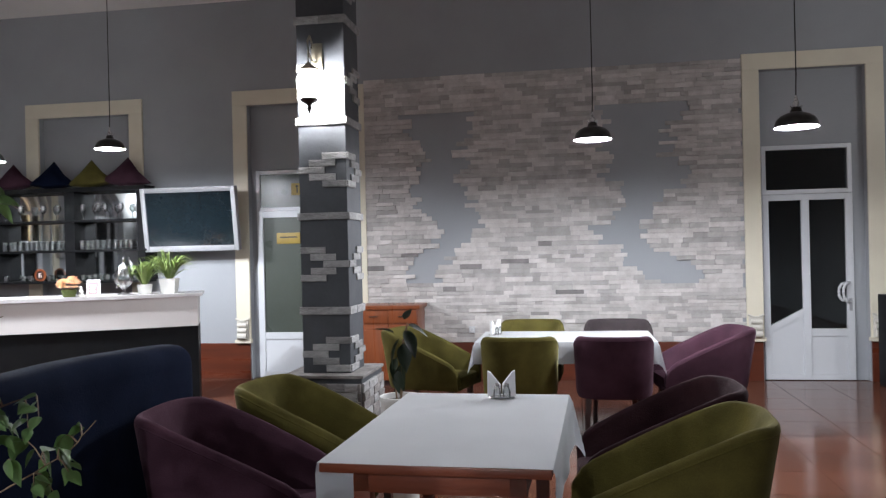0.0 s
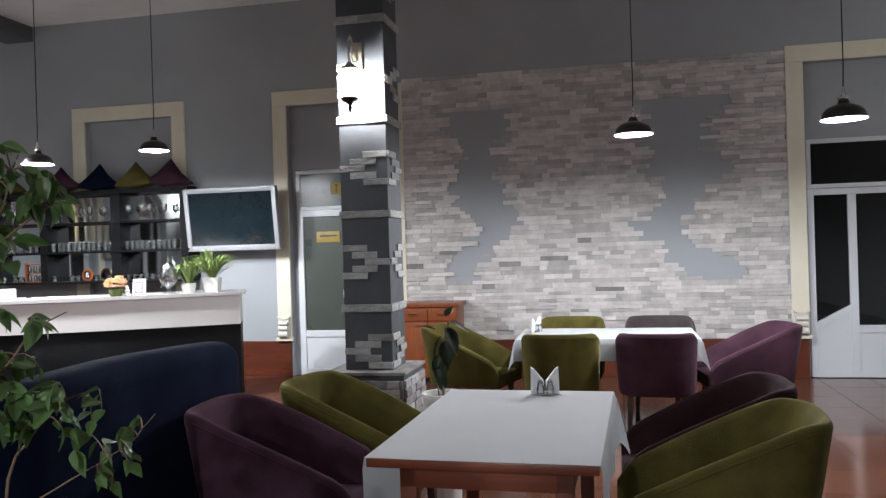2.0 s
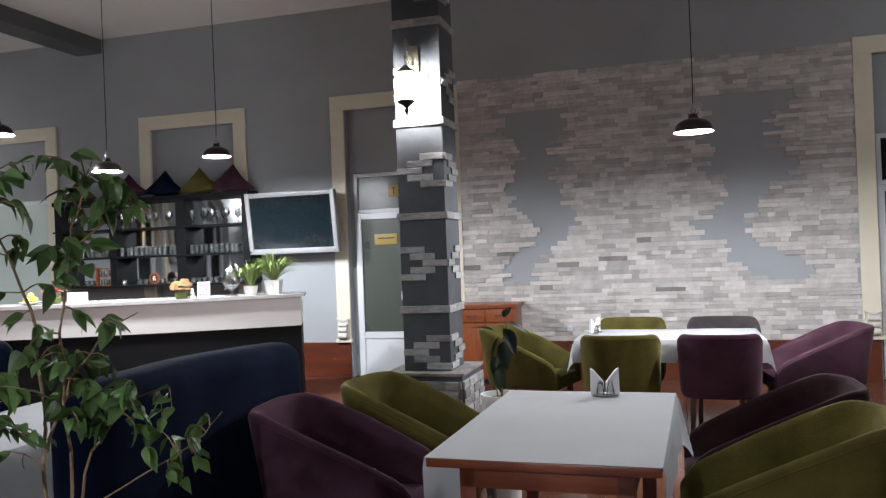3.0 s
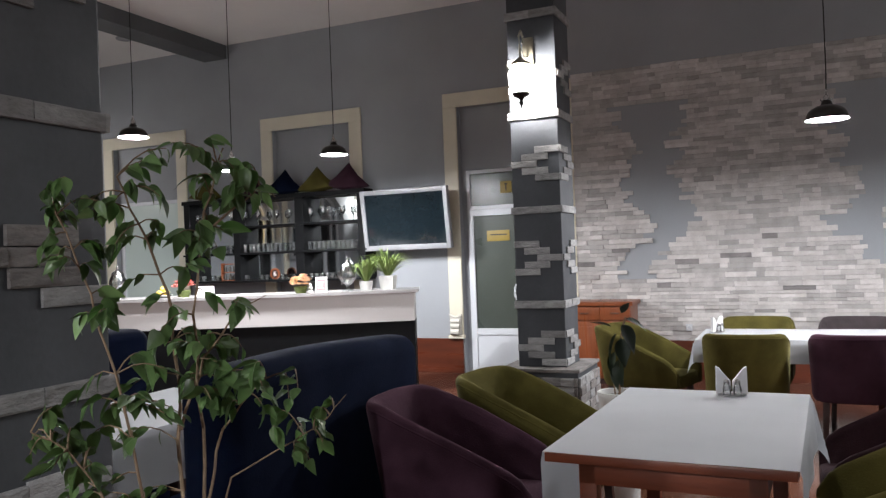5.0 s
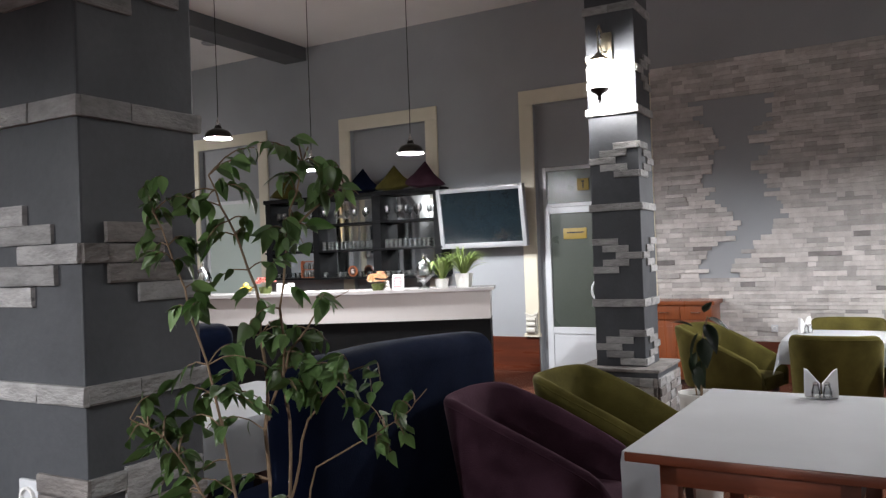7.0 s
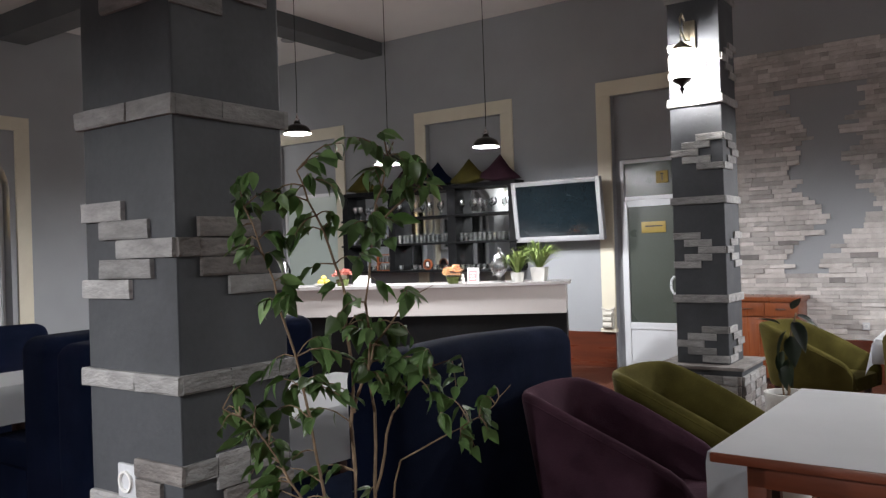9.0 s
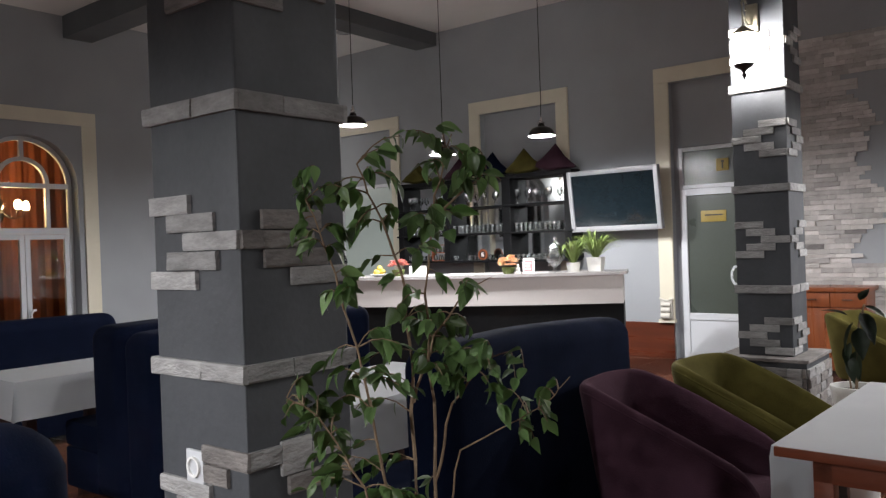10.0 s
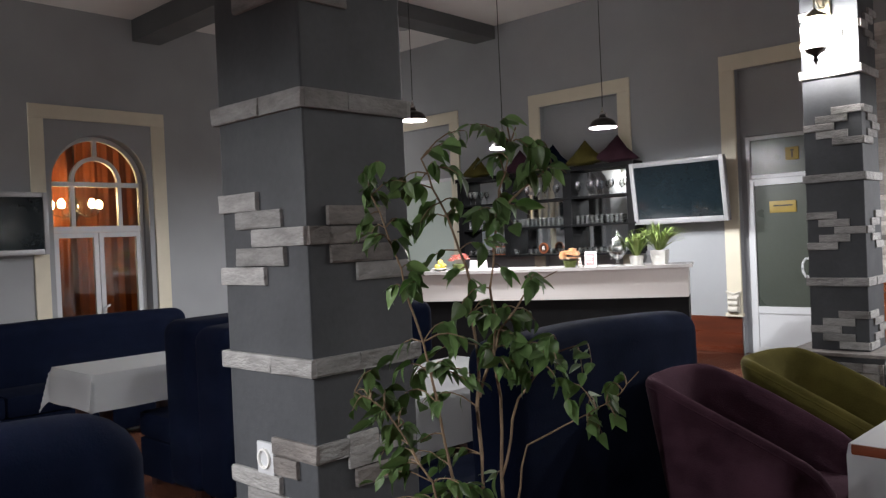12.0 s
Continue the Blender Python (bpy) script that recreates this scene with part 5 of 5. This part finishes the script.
# dark cupboard at the room's side, beside the glazed door
t = thing("tall_speaker", pose(3.17, 8.46, 0), "black loudspeaker box standing by the wall", "loudspeaker")
part("box", boxes(((-0.17, -0.15, 0), (0.17, 0.2, 0.93)), bevel=0.01), BLACK, t)
part("grille", boxes(((-0.15, -0.162, 0.05), (0.15, -0.15, 0.88)), bevel=0.006), BRONZE, t)


# ---- plants on the floor ----
def broad_leaf(length, width, material, fold=0.25, droop=0.5):
    """A pointed oval leaf along +x from its stalk, folded on the midrib and drooping."""
    bm = bmesh.new()
    rows = []
    n = 7
    for k in range(n + 1):
        u = k / n
        w = width * (math.sin(math.pi * u ** 0.8) ** 0.8 if 0 < u < 1 else 0) * (1 - 0.45 * u * u)
        z = -droop * length * u * u
        rows.append([bm.verts.new((u * length, s * w, z + fold * w * abs(s))) for s in (-1, -0.5, 0, 0.5, 1)] if 0 < k < n else [bm.verts.new((u * length, 0, z))])
    for a, b in zip(rows, rows[1:]):
        if len(a) == 1:
            for i in range(4):
                bm.faces.new((a[0], b[i + 1], b[i]))
        elif len(b) == 1:
            for i in range(4):
                bm.faces.new((a[i], a[i + 1], b[0]))
        else:
            for i in range(4):
                bm.faces.new((a[i], a[i + 1], b[i + 1], b[i]))
    bmesh.ops.solidify(bm, geom=bm.faces[:], thickness=0.0006)
    return mesh_of("leaf", bm, material, True)


def ficus(base):
    t = thing("ficus", pose(*base), "tall weeping ficus in a pot beside the column", "plant")
    bm = bmesh.new()
    lathe(bm, [(0.002, 0), (0.10, 0), (0.135, 0.26), (0.145, 0.27), (0.145, 0.29), (0.125, 0.29), (0.12, 0.26), (0.002, 0.25)], 24)
    part("pot", bm, POT_WHITE, t, "white plastic pot")
    bm = bmesh.new()
    lathe(bm, [(0.002, 0.262), (0.119, 0.262), (0.12, 0.25)], 20)
    part("soil", bm, SOIL, t)
    rg = random.Random(21)
    across, deep = Vector((0.694, 0.718, 0)), Vector((-0.718, 0.694, 0))

    def at(u, v, z):
        return across * u + deep * v + Vector((0, 0, z))

    # stems and boughs, each through a few points: across, deep, height
    boughs = [(0.0075, [(0.0, 0.0, 0.25), (0.005, 0.01, 0.7), (0.0, 0.02, 1.1), (-0.005, 0.02, 1.36), (-0.05, 0.0, 1.50), (-0.10, -0.02, 1.62)]),
              (0.0065, [(0.03, 0.02, 0.25), (0.03, 0.02, 0.7), (0.045, 0.0, 1.05), (0.03, -0.02, 1.35), (0.06, -0.02, 1.55), (0.10, 0.0, 1.68)]),
              (0.006, [(-0.02, -0.02, 0.25), (-0.02, -0.03, 0.75), (-0.07, -0.05, 1.0), (-0.11, -0.05, 1.25), (-0.17, -0.05, 1.45), (-0.21, -0.04, 1.58)]),
              (0.005, [(-0.02, -0.02, 0.45), (-0.05, -0.05, 0.75), (-0.11, -0.09, 0.98), (-0.19, -0.10, 1.13), (-0.25, -0.11, 1.17)]),
              (0.0036, [(0.03, 0.02, 0.60), (0.05, -0.02, 0.85), (0.09, -0.05, 1.03), (0.19, -0.06, 1.08), (0.27, -0.06, 1.12), (0.32, -0.06, 1.17)]),
              (0.0045, [(0.04, 0.0, 0.95), (0.08, -0.02, 1.12), (0.15, -0.03, 1.21), (0.22, -0.04, 1.23)]),
              (0.0045, [(0.0, 0.02, 1.12), (0.05, 0.0, 1.26), (0.11, -0.02, 1.35), (0.17, -0.03, 1.38)]),
              (0.004, [(0.05, -0.02, 1.50), (0.12, -0.02, 1.56), (0.17, -0.01, 1.60), (0.20, -0.01, 1.58)]),
              (0.004, [(0.0, 0.0, 0.55), (-0.06, -0.08, 0.76), (-0.13, -0.11, 0.88)]),
              (0.004, [(0.02, 0.0, 0.55), (0.06, -0.07, 0.74), (0.11, -0.10, 0.86)])]
    lines = []
    for r, ctrl in boughs:
        pts = []
        for p, q in zip(ctrl, ctrl[1:]):
            for k in range(4):
                f = k / 4
                pts.append(at(*[a + (b - a) * f for a, b in zip(p, q)]) + Vector((rg.uniform(-1, 1), rg.uniform(-1, 1), 0)) * 0.004)
        pts.append(at(*ctrl[-1]))
        bm = bmesh.new()
        tube(bm, pts, r * 0.72, r * 0.22)
        part("stem", bm, BARK, t)
        lines.append(pts)
    leaves = [broad_leaf(ln, w, LEAF, 0.3, dr) for ln, w, dr in ((0.064, 0.0185, 0.2), (0.058, 0.0175, 0.45), (0.070, 0.0200, 0.1), (0.048, 0.0150, 0.3))]
    # leafy patches: across, height, their half sizes, how many sprigs
    patches = [(0.04, 1.58, 0.13, 0.11, 34), (-0.17, 1.53, 0.085, 0.085, 20), (-0.13, 1.41, 0.06, 0.06, 5), (0.03, 1.385, 0.14, 0.07, 11), (0.02, 1.24, 0.13, 0.075, 30), (0.14, 1.19, 0.09, 0.06, 12),
               (0.26, 1.11, 0.07, 0.07, 10), (-0.18, 1.14, 0.095, 0.08, 24), (-0.14, 0.97, 0.09, 0.09, 14), (-0.02, 0.90, 0.12, 0.10, 26), (0.07, 0.78, 0.10, 0.10, 12), (-0.06, 0.74, 0.11, 0.10, 14)]
    count = 0
    rest = bmesh.new()
    for pu, pz, wu, wz, n in patches:
        for _ in range(n):
            a, q = rg.uniform(0, 2 * math.pi), rg.random() ** 0.5
            tip = at(pu + wu * q * math.cos(a), rg.uniform(-0.13, 0.07), pz + wz * q * math.sin(a))
            near = min((p for pts in lines for p in pts[3:] if p.z < tip.z + 0.05), key=lambda p: (p - tip).length)
            out = tip - near
            if out.length > 0.17:
                out *= 0.17 / out.length
            seg = [near + out * f + Vector((0, 0, 0.16 * out.length * math.sin(math.pi * f))) for f in (0, 0.35, 0.6, 0.82, 1.0)]
            bm = bmesh.new()
            tube(bm, seg, 0.0017, 0.0008, 4)
            part("twig", bm, BARK, t)
            az = math.degrees(math.atan2(out.y, out.x))
            for k, pp in enumerate(seg[1:]):
                if k == 0 and out.length < 0.06:
                    continue
                yaw = az + (1 if (k + count) % 2 else -1) * rg.uniform(15, 80) * (0.4 if k == 3 else 1)
                m = Matrix.Translation(pp) @ pose(0, 0, 0, 0, 0, yaw) @ pose(0, 0, 0, rg.uniform(-60, 60), rg.uniform(0, 72), 0) @ Matrix.Scale(rg.uniform(0.52, 0.9), 4)
                if count < 296:
                    piece("leaf", rg.choice(leaves), t, m)
                else:
                    tmp = rg.choice(leaves).copy()
                    tmp.transform(m)
                    rest.from_mesh(tmp)
                    bpy.data.meshes.remove(tmp)
                count += 1
    tagged(part("foliage", rest, LEAF, t), kind="stuff")
    return t


ficus((-1.22, 1.18, 0.0))


def rubber_plant(base):
    t = thing("rubber_plant", pose(*base), "sparse dark rubber plant in a white planter", "plant")
    bm = bmesh.new()
    lathe(bm, [(0.002, 0), (0.095, 0), (0.118, 0.60), (0.124, 0.61), (0.124, 0.635), (0.108, 0.635), (0.105, 0.60), (0.002, 0.58)], 28)
    part("planter", bm, POT_WHITE, t, "tall white planter")
    bm = bmesh.new()
    lathe(bm, [(0.002, 0.605), (0.104, 0.605), (0.105, 0.58)], 20)
    part("soil", bm, SOIL, t)
    bm = bmesh.new()
    tube(bm, [(0.0, 0, 0.59), (0.015, 0, 0.8), (0.02, 0.01, 0.95), (0.05, 0, 1.06)], 0.008, 0.005)
    tube(bm, [(-0.02, 0, 0.59), (-0.03, 0, 0.68)], 0.006, 0.004)
    part("stem", bm, BARK, t)
    me = broad_leaf(0.17, 0.048, RUBBER_LEAF, 0.25, 0.25)
    for x, z, yaw, tilt, s in ((0.05, 1.05, 10, 20, 0.8), (0.03, 1.02, -25, 55, 1.05), (0.0, 0.97, 200, 62, 1.1), (0.02, 0.94, -60, 70, 1.0), (-0.02, 0.86, 170, 75, 0.9), (0.01, 0.82, 250, 80, 0.95), (0.03, 1.08, 60, -50, 0.55), (-0.03, 1.0, 190, -25, 0.75), (-0.01, 0.78, -80, 78, 0.85)):
        piece("leaf", me, t, pose(x, 0, z, 0, 0, yaw) @ pose(0, 0, 0, 15, tilt, 0) @ Matrix.Scale(s, 4))


rubber_plant((-1.06, 4.50, 0.0))

# ---- floor tiles ----
TS = 0.50
tile_me = mesh_of("tile", boxes(((0.002, 0.002, -0.008), (TS - 0.002, TS - 0.002, 0.0)), bevel=0.0015), TILE)
run = bmesh.new()
near = 0
for i in range(-20, 9):
    for j in range(-7, 18):
        x, y = i * TS, j * TS - 0.12
        if x < XL - 0.1 or y > YW - 0.1:
            continue
        if 3.3 <= y and x >= -6.6 and near < 300:
            piece("tile", tile_me, floor, pose(x, y, 0))
            near += 1
        else:
            tmp = tile_me.copy()
            tmp.transform(pose(x, y, 0))
            run.from_mesh(tmp)
            bpy.data.meshes.remove(tmp)
tagged(part("tile_run", run, TILE, floor, smooth=False), kind="stuff")
